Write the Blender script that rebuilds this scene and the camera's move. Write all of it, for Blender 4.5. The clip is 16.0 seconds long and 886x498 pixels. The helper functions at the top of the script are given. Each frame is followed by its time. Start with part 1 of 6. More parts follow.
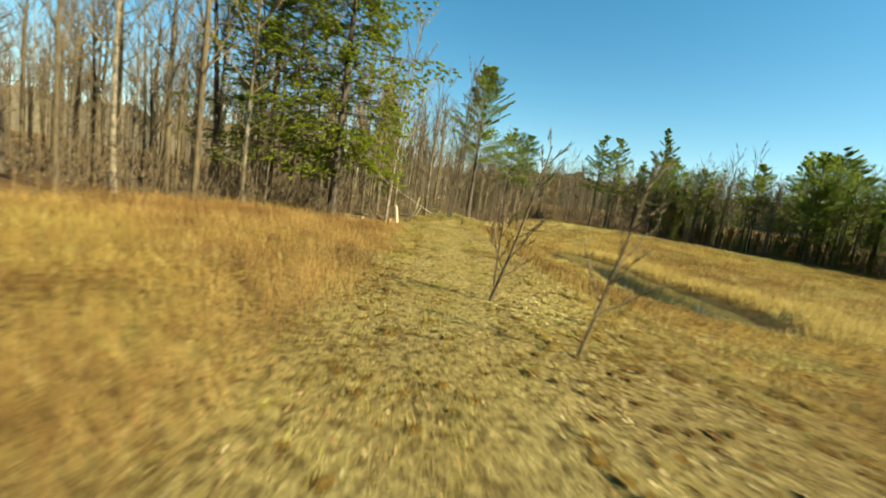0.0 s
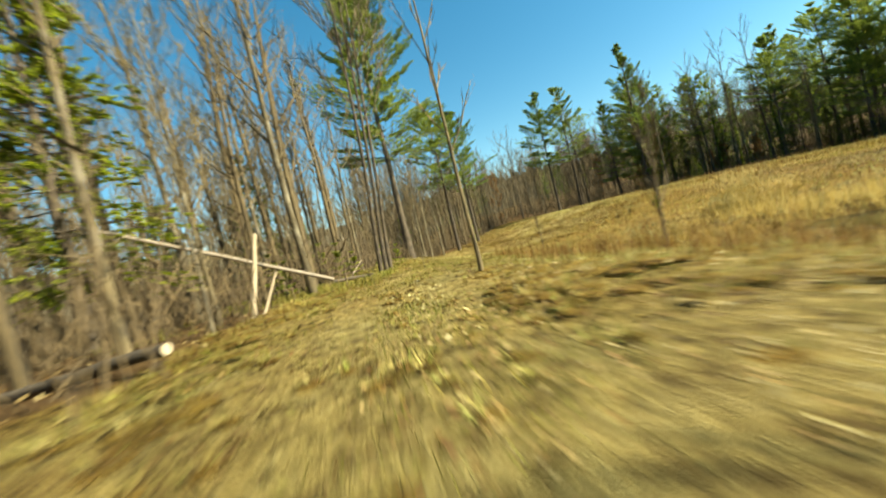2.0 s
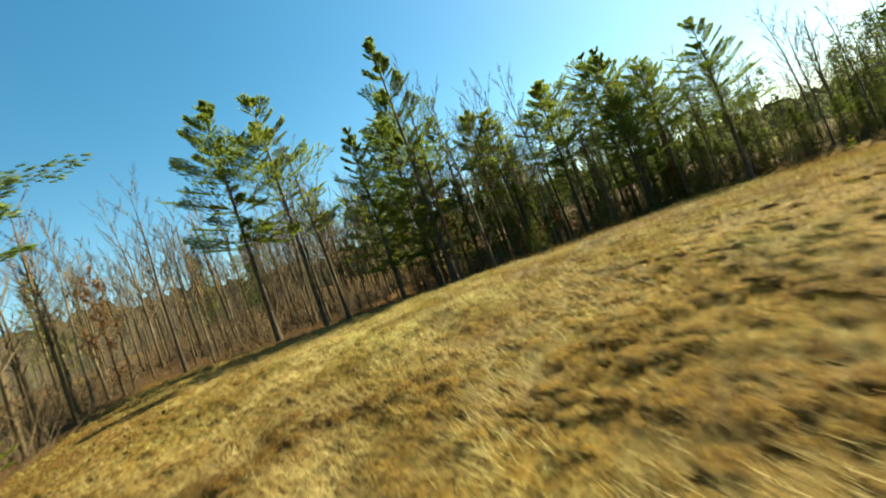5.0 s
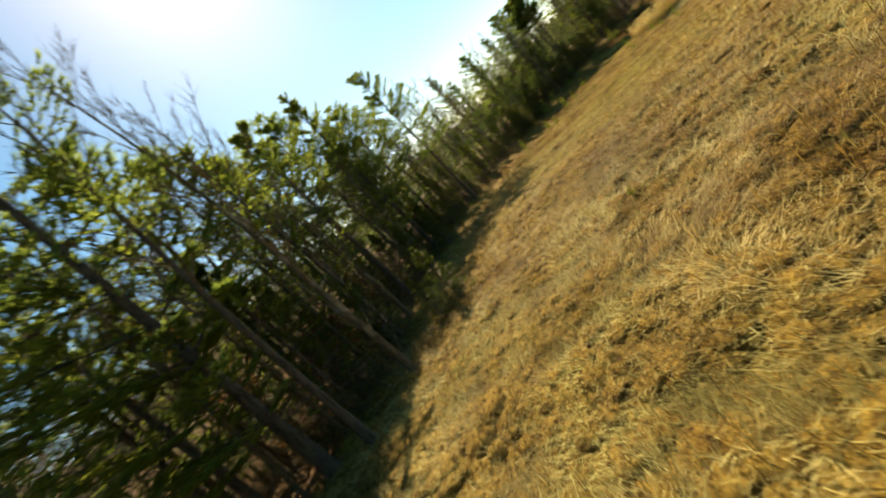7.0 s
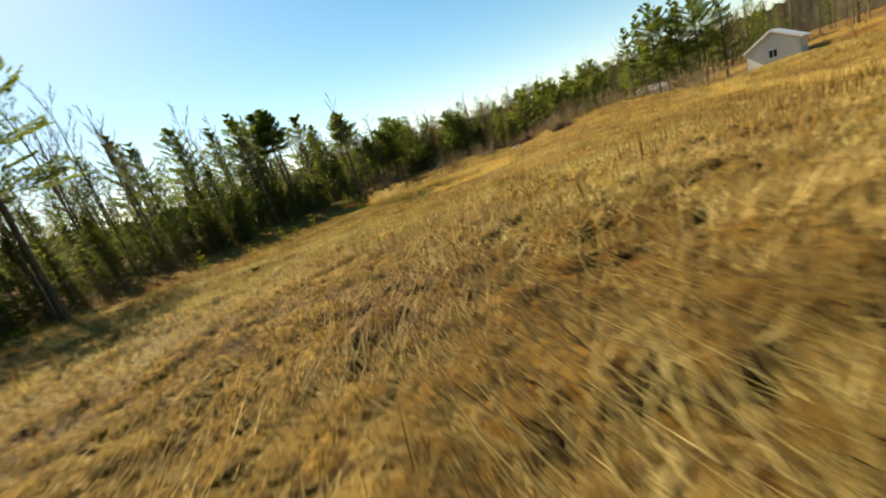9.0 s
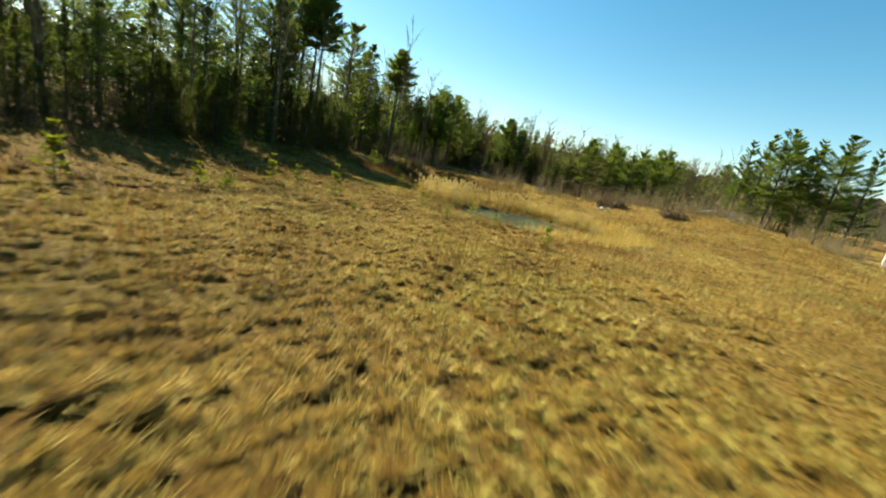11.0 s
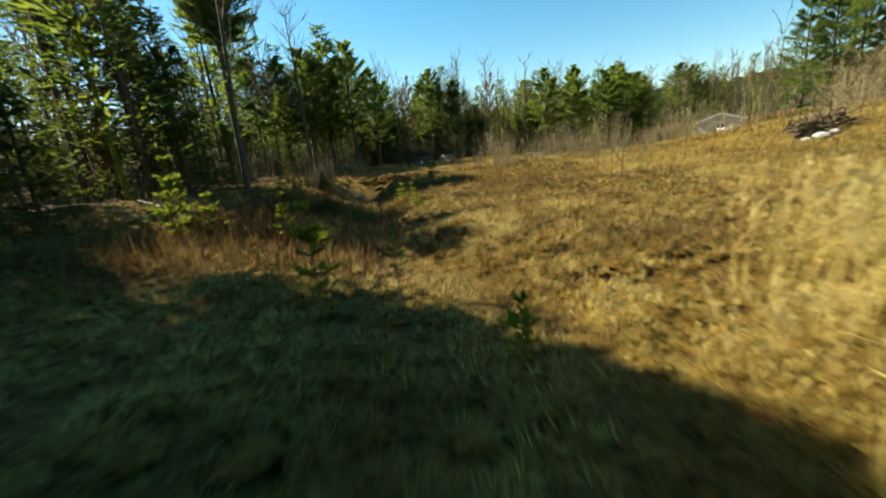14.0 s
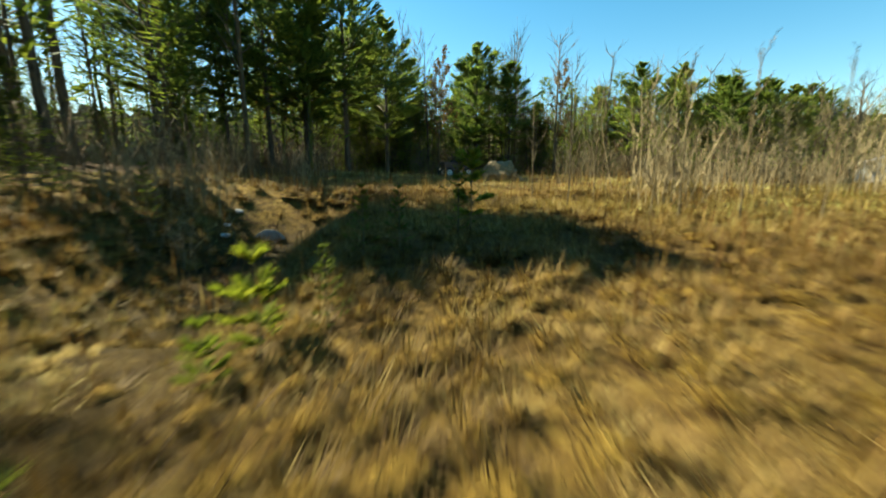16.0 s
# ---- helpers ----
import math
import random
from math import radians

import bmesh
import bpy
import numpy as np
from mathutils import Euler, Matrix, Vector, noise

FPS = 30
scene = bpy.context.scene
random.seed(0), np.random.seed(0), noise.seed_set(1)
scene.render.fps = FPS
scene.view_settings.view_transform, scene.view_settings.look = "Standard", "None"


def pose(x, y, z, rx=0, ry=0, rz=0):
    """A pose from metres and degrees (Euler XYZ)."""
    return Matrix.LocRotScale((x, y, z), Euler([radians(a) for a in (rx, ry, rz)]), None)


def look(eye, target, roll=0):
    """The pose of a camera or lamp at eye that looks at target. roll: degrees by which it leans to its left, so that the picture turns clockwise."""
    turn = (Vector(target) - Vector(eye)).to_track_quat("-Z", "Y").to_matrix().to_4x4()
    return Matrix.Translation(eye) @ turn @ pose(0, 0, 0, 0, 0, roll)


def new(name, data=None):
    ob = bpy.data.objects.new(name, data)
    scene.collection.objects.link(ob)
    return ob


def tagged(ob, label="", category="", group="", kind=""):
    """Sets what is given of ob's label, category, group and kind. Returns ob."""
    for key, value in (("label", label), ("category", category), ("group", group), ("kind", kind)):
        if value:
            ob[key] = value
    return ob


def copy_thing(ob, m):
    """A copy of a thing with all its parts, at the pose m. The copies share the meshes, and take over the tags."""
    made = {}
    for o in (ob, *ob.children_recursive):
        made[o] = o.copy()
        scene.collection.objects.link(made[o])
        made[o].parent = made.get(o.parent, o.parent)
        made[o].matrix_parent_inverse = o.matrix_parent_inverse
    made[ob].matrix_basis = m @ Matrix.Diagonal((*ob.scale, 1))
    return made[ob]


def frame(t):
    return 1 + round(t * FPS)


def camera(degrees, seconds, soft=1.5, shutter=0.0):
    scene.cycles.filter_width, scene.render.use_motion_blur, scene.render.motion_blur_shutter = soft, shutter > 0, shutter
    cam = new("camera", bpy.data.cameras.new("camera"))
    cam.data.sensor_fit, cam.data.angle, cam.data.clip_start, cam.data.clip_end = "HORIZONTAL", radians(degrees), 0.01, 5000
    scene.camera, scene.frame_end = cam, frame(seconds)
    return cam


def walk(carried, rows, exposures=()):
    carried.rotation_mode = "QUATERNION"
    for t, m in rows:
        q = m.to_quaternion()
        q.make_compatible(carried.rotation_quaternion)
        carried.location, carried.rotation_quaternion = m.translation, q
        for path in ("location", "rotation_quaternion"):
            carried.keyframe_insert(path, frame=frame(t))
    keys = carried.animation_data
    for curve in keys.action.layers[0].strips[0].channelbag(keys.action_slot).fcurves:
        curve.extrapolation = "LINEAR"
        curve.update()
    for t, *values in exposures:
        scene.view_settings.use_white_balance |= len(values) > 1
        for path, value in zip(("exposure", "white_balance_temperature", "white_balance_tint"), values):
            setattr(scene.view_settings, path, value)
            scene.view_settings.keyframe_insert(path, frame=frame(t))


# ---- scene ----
cam = camera(97.2, 16.0, soft=1.9, shutter=0.28)
PATH = [
    (0, pose(-0.437, -2.494, 2.377, 82.57, -8.29, -0.6)),
    (0.5, pose(-0.281, 4.046, 1.269, 84.47, -1.24, -1.88)),
    (1, pose(-0.147, 11.077, 1.066, 85.46, 2.04, -3.3)),
    (1.5, pose(-0.149, 19.056, 0.994, 86.98, 5.98, -6.44)),
    (2, pose(-0.14, 27.063, 0.849, 88.86, 13.84, -13.04)),
    (2.5, pose(0.05, 34.428, 1.26, 88.07, 21.82, -25.09)),
    (3, pose(1.674, 39.671, 1.243, 87.11, 28.36, -37.26)),
    (3.5, pose(3.743, 44.999, 1.119, 87.05, 29.69, -48.64)),
    (3.7, pose(4.543, 46.935, 1.05, 87.12, 28.23, -52.37)),
    (5.8, pose(19.677, 65.912, 3.677, 96.92, 21.59, -65.94)),
    (6, pose(20.941, 67.244, 4.009, 95.74, 27.89, -72.93)),
    (6.5, pose(24.131, 70.057, 4.729, 88.26, 41.48, -96.53)),
    (7, pose(27.544, 71.453, 4.679, 78.47, 45.68, -122.12)),
    (7.5, pose(30.547, 71.331, 3.873, 74.35, 41.86, -140.67)),
    (8, pose(32.948, 69.688, 2.805, 74.88, 34.18, -152.24)),
    (8.5, pose(34.707, 66.487, 2.173, 76.28, 25.61, -160.86)),
    (8.7, pose(35.241, 65.114, 2.048, 76.42, 22.53, -163.73)),
    (10.8, pose(46.28, 52.233, 2.409, 76.18, -10.3, -165.95)),
    (11, pose(46.975, 50.286, 2.244, 76.32, -11.56, -165.37)),
    (11.5, pose(48.634, 45.091, 2.027, 76.54, -10.99, -165.3)),
    (12, pose(51.01, 40.215, 1.593, 77.48, -5.99, -168.66)),
    (12.5, pose(53.927, 35.589, 1.44, 77.33, 0.36, -174.55)),
    (13, pose(56.012, 30.854, 1.359, 76.68, 5.74, -179.63)),
    (13.5, pose(57.645, 25.756, 1.184, 76.16, 7.35, 176.85)),
    (14, pose(58.11, 21.069, 0.97, 76.12, 5.71, 177.4)),
    (14.5, pose(58.01, 16.56, 0.69, 76.11, 3.06, -179.59)),
    (15, pose(57.661, 12.263, 0.366, 76.66, -0.01, -176.41)),
    (15.5, pose(57.719, 7.892, 0.108, 77.92, -1.26, -175.64)),
    (16, pose(57.861, 3.148, 0.201, 79.04, -0.17, -177.34)),
]
EXPO = [(0, 1.55, 7350, 3), (2, 1.68, 7300, 1), (3, 1.66, 7330, 1), (3.5, 1.78, 7350, 1), (6.5, 1.66, 8450, 12), (8.5, 1.50, 8600, 18), (11, 1.55, 7350, 4), (12.5, 1.63, 7400, 4), (13.5, 1.38, 7150, 4), (14.5, 1.72, 7000, 2), (15, 1.57, 6950, 1), (15.5, 1.56, 7000, 0), (16, 1.77, 7050, 0)]
walk(cam, PATH, EXPO)

# ---- world and sun ----
SUN_AZ, SUN_EL = 117.0, 43.0          # clockwise from +y, degrees
world = bpy.data.worlds.new("world")
scene.world = world
world.use_nodes = True
wn, wl = world.node_tree.nodes, world.node_tree.links
sky = wn.new("ShaderNodeTexSky")
sky.sky_type, sky.sun_disc = "NISHITA", False
sky.sun_elevation, sky.sun_rotation = radians(SUN_EL), radians(SUN_AZ)
sky.altitude, sky.air_density, sky.dust_density, sky.ozone_density = 0, 1.0, 0.3, 0.6
wn["Background"].inputs[1].default_value = 0.088
deepen = wn.new("ShaderNodeHueSaturation")
deepen.inputs["Hue"].default_value, deepen.inputs["Saturation"].default_value, deepen.inputs["Value"].default_value = 0.487, 1.42, 0.77
wl.new(sky.outputs[0], deepen.inputs["Color"])
wl.new(deepen.outputs[0], wn["Background"].inputs[0])
sun = new("sun", bpy.data.lights.new("sun", "SUN"))
sun.data.energy, sun.data.angle, sun.data.color = 5.0, radians(0.53), (1.0, 0.96, 0.85)
sdir = Vector((math.sin(radians(SUN_AZ)) * math.cos(radians(SUN_EL)), math.cos(radians(SUN_AZ)) * math.cos(radians(SUN_EL)), math.sin(radians(SUN_EL))))
sun.matrix_world = look(sdir * 120, (0, 0, 0))


# ---- materials ----
def material(name):
    m = bpy.data.materials.new(name)
    m.use_nodes = True
    nt = m.node_tree
    return m, nt, nt.nodes, nt.links, nt.nodes["Principled BSDF"]


def ramp(nodes, stops):
    r = nodes.new("ShaderNodeValToRGB")
    while len(r.color_ramp.elements) < len(stops):
        r.color_ramp.elements.new(0.5)
    for e, (p, c) in zip(r.color_ramp.elements, stops):
        e.position, e.color = p, (*c, 1)
    return r


def noise_node(nt, scale, detail=4, rough=0.6, coords=None, stretch=None):
    n = nt.nodes.new("ShaderNodeTexNoise")
    n.inputs["Scale"].default_value, n.inputs["Detail"].default_value, n.inputs["Roughness"].default_value = scale, detail, rough
    if coords is not None:
        if stretch:
            mp = nt.nodes.new("ShaderNodeMapping")
            mp.inputs["Scale"].default_value = stretch
            nt.links.new(coords, mp.inputs[0])
            coords = mp.outputs[0]
        nt.links.new(coords, n.inputs["Vector"])
    return n


def mixc(nt, fac, a, b, blend="MIX"):
    m = nt.nodes.new("ShaderNodeMix")
    m.data_type, m.blend_type = "RGBA", blend
    for s, v in ((m.inputs[0], fac), (m.inputs[6], a), (m.inputs[7], b)):
        if hasattr(v, "is_linked"):
            nt.links.new(v, s)
        elif isinstance(v, tuple):
            s.default_value = (*v, 1)
        else:
            s.default_value = v
    return m.outputs[2]


def bump(nt, height, strength, distance, bsdf):
    b = nt.nodes.new("ShaderNodeBump")
    b.inputs["Strength"].default_value, b.inputs["Distance"].default_value = strength, distance
    nt.links.new(height, b.inputs["Height"])
    nt.links.new(b.outputs[0], bsdf.inputs["Normal"])


def bark_material(name, dark, light, scale=13.0, stretch=(1, 1, 0.16), blotch=None):
    m, nt, n, l, b = material(name)
    co = n.new("ShaderNodeTexCoord").outputs["Object"]
    fine = noise_node(nt, scale, 6, 0.7, co, stretch)
    big = noise_node(nt, 0.9, 3, 0.5, co)
    dark, light = [(c[0] * 0.68, c[1] * 0.655, c[2] * 0.53) for c in (dark, light)]
    r = ramp(n, [(0.40, tuple(v * 0.6 for v in dark)), (0.50, tuple((a + b) / 2 for a, b in zip(dark, light))), (0.62, light)])
    l.new(fine.outputs[0], r.inputs[0])
    info = n.new("ShaderNodeObjectInfo")
    vary = ramp(n, [(0.0, (0.72, 0.70, 0.68)), (1.0, (1.18, 1.12, 1.05))])
    l.new(info.outputs["Random"], vary.inputs[0])
    c = mixc(nt, 1.0, r.outputs[0], vary.outputs[0], "MULTIPLY")
    if blotch:
        br = ramp(n, [(0.5, (0, 0, 0)), (0.62, (1, 1, 1))])
        l.new(big.outputs[0], br.inputs[0])
        c = mixc(nt, br.outputs[0], c, tuple(v * 0.68 for v in blotch))
    l.new(c, b.inputs["Base Color"])
    b.inputs["Roughness"].default_value = 0.92
    bump(nt, fine.outputs[0], 0.7, 0.03, b)
    return m


def leaf_material(name, stops, through_light=0.35, rough=0.75, patch=0.0, tone=0.67):
    """Thin leaves, blades and needles: one colour each, some light passes through."""
    m, nt, n, l, b = material(name)
    g = n.new("ShaderNodeNewGeometry")
    r = ramp(n, [(p, (c[0] * tone, c[1] * tone, c[2] * 0.78 * tone)) for p, c in stops])
    l.new(g.outputs["Random Per Island"], r.inputs[0])
    c = r.outputs[0]
    if patch:
        pn = noise_node(nt, patch, 3, 0.55, g.outputs["Position"])
        pr = ramp(n, [(0.38, (0.50, 0.43, 0.31)), (0.5, (0.92, 0.89, 0.80)), (0.64, (1.12, 1.10, 1.0))])
        l.new(pn.outputs[0], pr.inputs[0])
        c = mixc(nt, 1.0, c, pr.outputs[0], "MULTIPLY")
        wide = noise_node(nt, patch * 0.24, 4, 0.6, g.outputs["Position"])
        wr = ramp(n, [(0.38, (0.70, 0.63, 0.50)), (0.5, (1.0, 1.0, 0.96)), (0.60, (0.92, 1.0, 0.8))])
        l.new(wide.outputs[0], wr.inputs[0])
        c = mixc(nt, 1.0, c, wr.outputs[0], "MULTIPLY")
    else:
        info = n.new("ShaderNodeObjectInfo")
        vr = ramp(n, [(0.0, (0.78, 0.84, 0.8)), (1.0, (1.2, 1.12, 1.0))])
        l.new(info.outputs["Random"], vr.inputs[0])
        c = mixc(nt, 1.0, c, vr.outputs[0], "MULTIPLY")
    l.new(c, b.inputs["Base Color"])
    b.inputs["Roughness"].default_value = rough
    b.inputs["Specular IOR Level"].default_value = 0.25
    t = n.new("ShaderNodeBsdfTranslucent")
    l.new(c, t.inputs[0])
    mx = n.new("ShaderNodeMixShader")
    mx.inputs[0].default_value = through_light
    l.new(b.outputs[0], mx.inputs[1])
    l.new(t.outputs[0], mx.inputs[2])
    l.new(mx.outputs[0], n["Material Output"].inputs[0])
    return m


def plain_material(name, color, rough=0.7, metal=0.0, vary=0.25, scale=3.0):
    m, nt, n, l, b = material(name)
    co = n.new("ShaderNodeTexCoord").outputs["Object"]
    nz = noise_node(nt, scale, 5, 0.6, co)
    color = tuple(v * 0.7 for v in color)
    lo = tuple(v * (1 - vary) for v in color)
    hi = tuple(min(1.0, v * (1 + vary)) for v in color)
    r = ramp(n, [(0.3, lo), (0.7, hi)])
    l.new(nz.outputs[0], r.inputs[0])
    l.new(r.outputs[0], b.inputs["Base Color"])
    b.inputs["Roughness"].default_value, b.inputs["Metallic"].default_value = rough, metal
    bump(nt, nz.outputs[0], 0.25, 0.02, b)
    return m


def ground_material():
    m, nt, n, l, b = material("dry_ground")
    pos = n.new("ShaderNodeNewGeometry").outputs["Position"]
    zone = n.new("ShaderNodeVertexColor")
    zone.layer_name = "zone"
    sep = n.new("ShaderNodeSeparateColor")
    l.new(zone.outputs[0], sep.inputs[0])
    broad = noise_node(nt, 0.22, 4, 0.6, pos)
    mid = noise_node(nt, 1.7, 5, 0.65, pos)
    fine = noise_node(nt, 14.0, 6, 0.75, pos)
    straw = ramp(n, [(0.28, (0.15, 0.085, 0.028)), (0.43, (0.33, 0.21, 0.065)), (0.56, (0.47, 0.32, 0.105)), (0.72, (0.60, 0.45, 0.19))])
    l.new(fine.outputs[0], straw.inputs[0])
    tone = ramp(n, [(0.3, (0.60, 0.53, 0.38)), (0.48, (0.95, 0.91, 0.76)), (0.7, (1.1, 1.1, 0.92))])
    l.new(mid.outputs[0], tone.inputs[0])
    c = mixc(nt, 1.0, straw.outputs[0], tone.outputs[0], "MULTIPLY")
    clump = noise_node(nt, 6.0, 5, 0.72, pos)
    # dark spots of the clump noise paint the shade between grass tufts
    gap = ramp(n, [(0.38, (0.36, 0.31, 0.22)), (0.47, (0.84, 0.82, 0.76)), (0.60, (1.20, 1.20, 1.18))])
    l.new(clump.outputs[0], gap.inputs[0])
    drift = noise_node(nt, 0.09, 4, 0.62, pos)
    dr = ramp(n, [(0.38, (0.66, 0.58, 0.44)), (0.5, (0.95, 0.93, 0.84)), (0.62, (1.1, 1.1, 0.95))])
    l.new(drift.outputs[0], dr.inputs[0])
    c = mixc(nt, 1.0, c, dr.outputs[0], "MULTIPLY")
    green = ramp(n, [(0.55, (0, 0, 0)), (0.68, (1, 1, 1))])
    l.new(broad.outputs[0], green.inputs[0])
    gm = n.new("ShaderNodeMath")
    gm.operation = "MULTIPLY"
    gm.inputs[1].default_value = 0.6
    l.new(green.outputs[0], gm.inputs[0])
    c = mixc(nt, gm.outputs[0], c, (0.22, 0.20, 0.055))
    stone = ramp(n, [(0.32, (0.28, 0.245, 0.11)), (0.5, (0.62, 0.545, 0.27)), (0.68, (0.92, 0.85, 0.55))])
    l.new(fine.outputs[0], stone.inputs[0])
    c = mixc(nt, sep.outputs[0], c, stone.outputs[0])
    c = mixc(nt, 1.0, c, gap.outputs[0], "MULTIPLY")
    litter = ramp(n, [(0.3, (0.06, 0.032, 0.014)), (0.5, (0.17, 0.095, 0.04)), (0.68, (0.32, 0.20, 0.09))])
    l.new(fine.outputs[0], litter.inputs[0])
    c = mixc(nt, sep.outputs[1], c, litter.outputs[0])
    c = mixc(nt, sep.outputs[2], c, (0.035, 0.027, 0.016))
    c = mixc(nt, 1.0, c, (0.535, 0.515, 0.38), "MULTIPLY")
    l.new(c, b.inputs["Base Color"])
    b.inputs["Roughness"].default_value = 0.95
    b.inputs["Specular IOR Level"].default_value = 0.15
    lump = n.new("ShaderNodeMath")
    lump.operation = "MULTIPLY_ADD"
    lump.inputs[1].default_value = 1.8
    l.new(clump.outputs[0], lump.inputs[0])
    l.new(fine.outputs[0], lump.inputs[2])
    bump(nt, lump.outputs[0], 0.9, 0.14, b)
    return m


def water_material(name, deep):
    m, nt, n, l, b = material(name)
    pos = n.new("ShaderNodeNewGeometry").outputs["Position"]
    rip = noise_node(nt, 5.0, 3, 0.5, pos)
    scum = noise_node(nt, 0.5, 4, 0.6, pos)
    r = ramp(n, [(0.4, deep), (0.65, (deep[0] * 2.2, deep[1] * 2.4, deep[2] * 1.6))])
    l.new(scum.outputs[0], r.inputs[0])
    l.new(r.outputs[0], b.inputs["Base Color"])
    b.inputs["Roughness"].default_value, b.inputs["IOR"].default_value = 0.04, 1.33
    bump(nt, rip.outputs[0], 0.08, 0.02, b)
    return m


M_GROUND = ground_material()
M_BARK = bark_material("grey_bark", (0.085, 0.066, 0.037), (0.235, 0.19, 0.112), blotch=(0.32, 0.265, 0.165))
M_BRUSH = bark_material("brown_brush_bark", (0.085, 0.060, 0.028), (0.19, 0.135, 0.066))
M_PALE = bark_material("pale_bark", (0.17, 0.14, 0.10), (0.36, 0.31, 0.23), 6.0, (1, 1, 0.6))
M_DARKBARK = bark_material("pine_bark", (0.055, 0.042, 0.032), (0.17, 0.135, 0.10))
M_TWIG = bark_material("twig_bark", (0.175, 0.135, 0.07), (0.33, 0.262, 0.145))
M_WHIP = bark_material("pale_whip_bark", (0.27, 0.22, 0.13), (0.50, 0.415, 0.25))
M_DARKTWIG = bark_material("dark_twig_bark", (0.12, 0.088, 0.048), (0.26, 0.20, 0.115))
M_NEEDLE = leaf_material("pine_needles", [(0.0, (0.050, 0.080, 0.022)), (0.5, (0.125, 0.17, 0.040)), (1.0, (0.26, 0.30, 0.062))], 0.72, tone=1.36)
M_HEMLOCK = leaf_material("hemlock_needles", [(0.0, (0.040, 0.062, 0.014)), (0.5, (0.095, 0.125, 0.022)), (1.0, (0.20, 0.225, 0.036))], 0.64, tone=1.08)
# yellow-green copy of the hemlock needles, colour brightened for sunlit crowns
M_SUNNY = leaf_material("sunlit_yellow_green_needles", [(0.0, (0.060, 0.085, 0.012)), (0.5, (0.18, 0.22, 0.022)), (1.0, (0.37, 0.40, 0.045))], 0.60, tone=1.22)
M_YOUNG = leaf_material("young_needles", [(0.0, (0.12, 0.17, 0.02)), (0.6, (0.29, 0.34, 0.035)), (1.0, (0.46, 0.47, 0.07))], 0.55, tone=0.84)
M_GRASS = leaf_material("dry_grass_blades", [(0.0, (0.23, 0.145, 0.048)), (0.25, (0.44, 0.305, 0.105)), (0.6, (0.61, 0.455, 0.175)), (0.88, (0.76, 0.61, 0.30)), (0.97, (0.34, 0.34, 0.07))], 0.28, patch=0.5)
M_STRAW = leaf_material("pale_matted_straw", [(0.0, (0.20, 0.145, 0.06)), (0.3, (0.43, 0.335, 0.155)), (0.7, (0.66, 0.54, 0.28)), (1.0, (0.86, 0.75, 0.46))], 0.3, patch=0.45)
M_FIELD = leaf_material("pale_field_grass", [(0.0, (0.20, 0.15, 0.055)), (0.3, (0.39, 0.305, 0.12)), (0.65, (0.54, 0.435, 0.19)), (0.9, (0.68, 0.575, 0.31)), (1.0, (0.30, 0.32, 0.085))], 0.28, patch=0.5)
M_THATCH = leaf_material("flattened_thatch", [(0.0, (0.20, 0.14, 0.06)), (0.3, (0.46, 0.36, 0.15)), (0.6, (0.62, 0.50, 0.22)), (0.74, (0.70, 0.60, 0.33)), (0.80, (0.30, 0.33, 0.08)), (1.0, (0.42, 0.45, 0.12))], 0.2, patch=0.7)
M_REDGRASS = leaf_material("red_brown_grass_blades", [(0.0, (0.19, 0.095, 0.034)), (0.5, (0.38, 0.21, 0.078)), (0.85, (0.54, 0.345, 0.135)), (1.0, (0.68, 0.50, 0.24))], 0.35, patch=0.5)
M_LOWGRASS = leaf_material("brown_low_grass", [(0.0, (0.14, 0.078, 0.03)), (0.4, (0.30, 0.185, 0.07)), (0.75, (0.43, 0.285, 0.11)), (1.0, (0.60, 0.44, 0.21))], 0.28, patch=0.5)
M_DARKWEED = leaf_material("dark_dead_weeds", [(0.0, (0.09, 0.05, 0.022)), (0.5, (0.23, 0.135, 0.052)), (1.0, (0.42, 0.28, 0.11))], 0.3, patch=0.5)
M_GREEN = leaf_material("green_grass_blades", [(0.0, (0.15, 0.165, 0.03)), (0.5, (0.33, 0.335, 0.07)), (1.0, (0.58, 0.46, 0.17))], 0.3, patch=0.6)
M_REED = leaf_material("dry_reeds", [(0.0, (0.46, 0.32, 0.11)), (0.5, (0.66, 0.49, 0.19)), (1.0, (0.82, 0.66, 0.32))], 0.4)
M_PLUME = leaf_material("reed_plumes", [(0.0, (0.60, 0.45, 0.22)), (1.0, (0.82, 0.68, 0.40))], 0.45)
M_LEAF = leaf_material("dead_leaves", [(0.0, (0.16, 0.08, 0.03)), (0.5, (0.36, 0.21, 0.09)), (0.9, (0.58, 0.43, 0.25)), (1.0, (0.72, 0.62, 0.46))], 0.15, patch=0.6)
M_PALELEAF = leaf_material("bleached_leaves", [(0.0, (0.34, 0.24, 0.12)), (0.5, (0.62, 0.50, 0.32)), (1.0, (0.92, 0.82, 0.62))], 0.15, patch=0.6)
M_WATER = water_material("pond_water", (0.016, 0.032, 0.032))
M_DITCH = water_material("ditch_water", (0.014, 0.014, 0.009))
M_HAZE = bark_material("tan_twig_haze", (0.095, 0.070, 0.036), (0.19, 0.145, 0.075))
M_RAW = plain_material("torn_pale_wood", (0.64, 0.50, 0.31), 0.8, 0, 0.16, 8)
M_CUT = plain_material("orange_cut_wood", (0.62, 0.30, 0.08), 0.8, 0, 0.25, 9)
M_DEAD = plain_material("weathered_dead_wood", (0.36, 0.29, 0.20), 0.85, 0, 0.25, 5)
M_PIPE = plain_material("dark_pipe", (0.035, 0.033, 0.03), 0.6, 0, 0.3, 6)
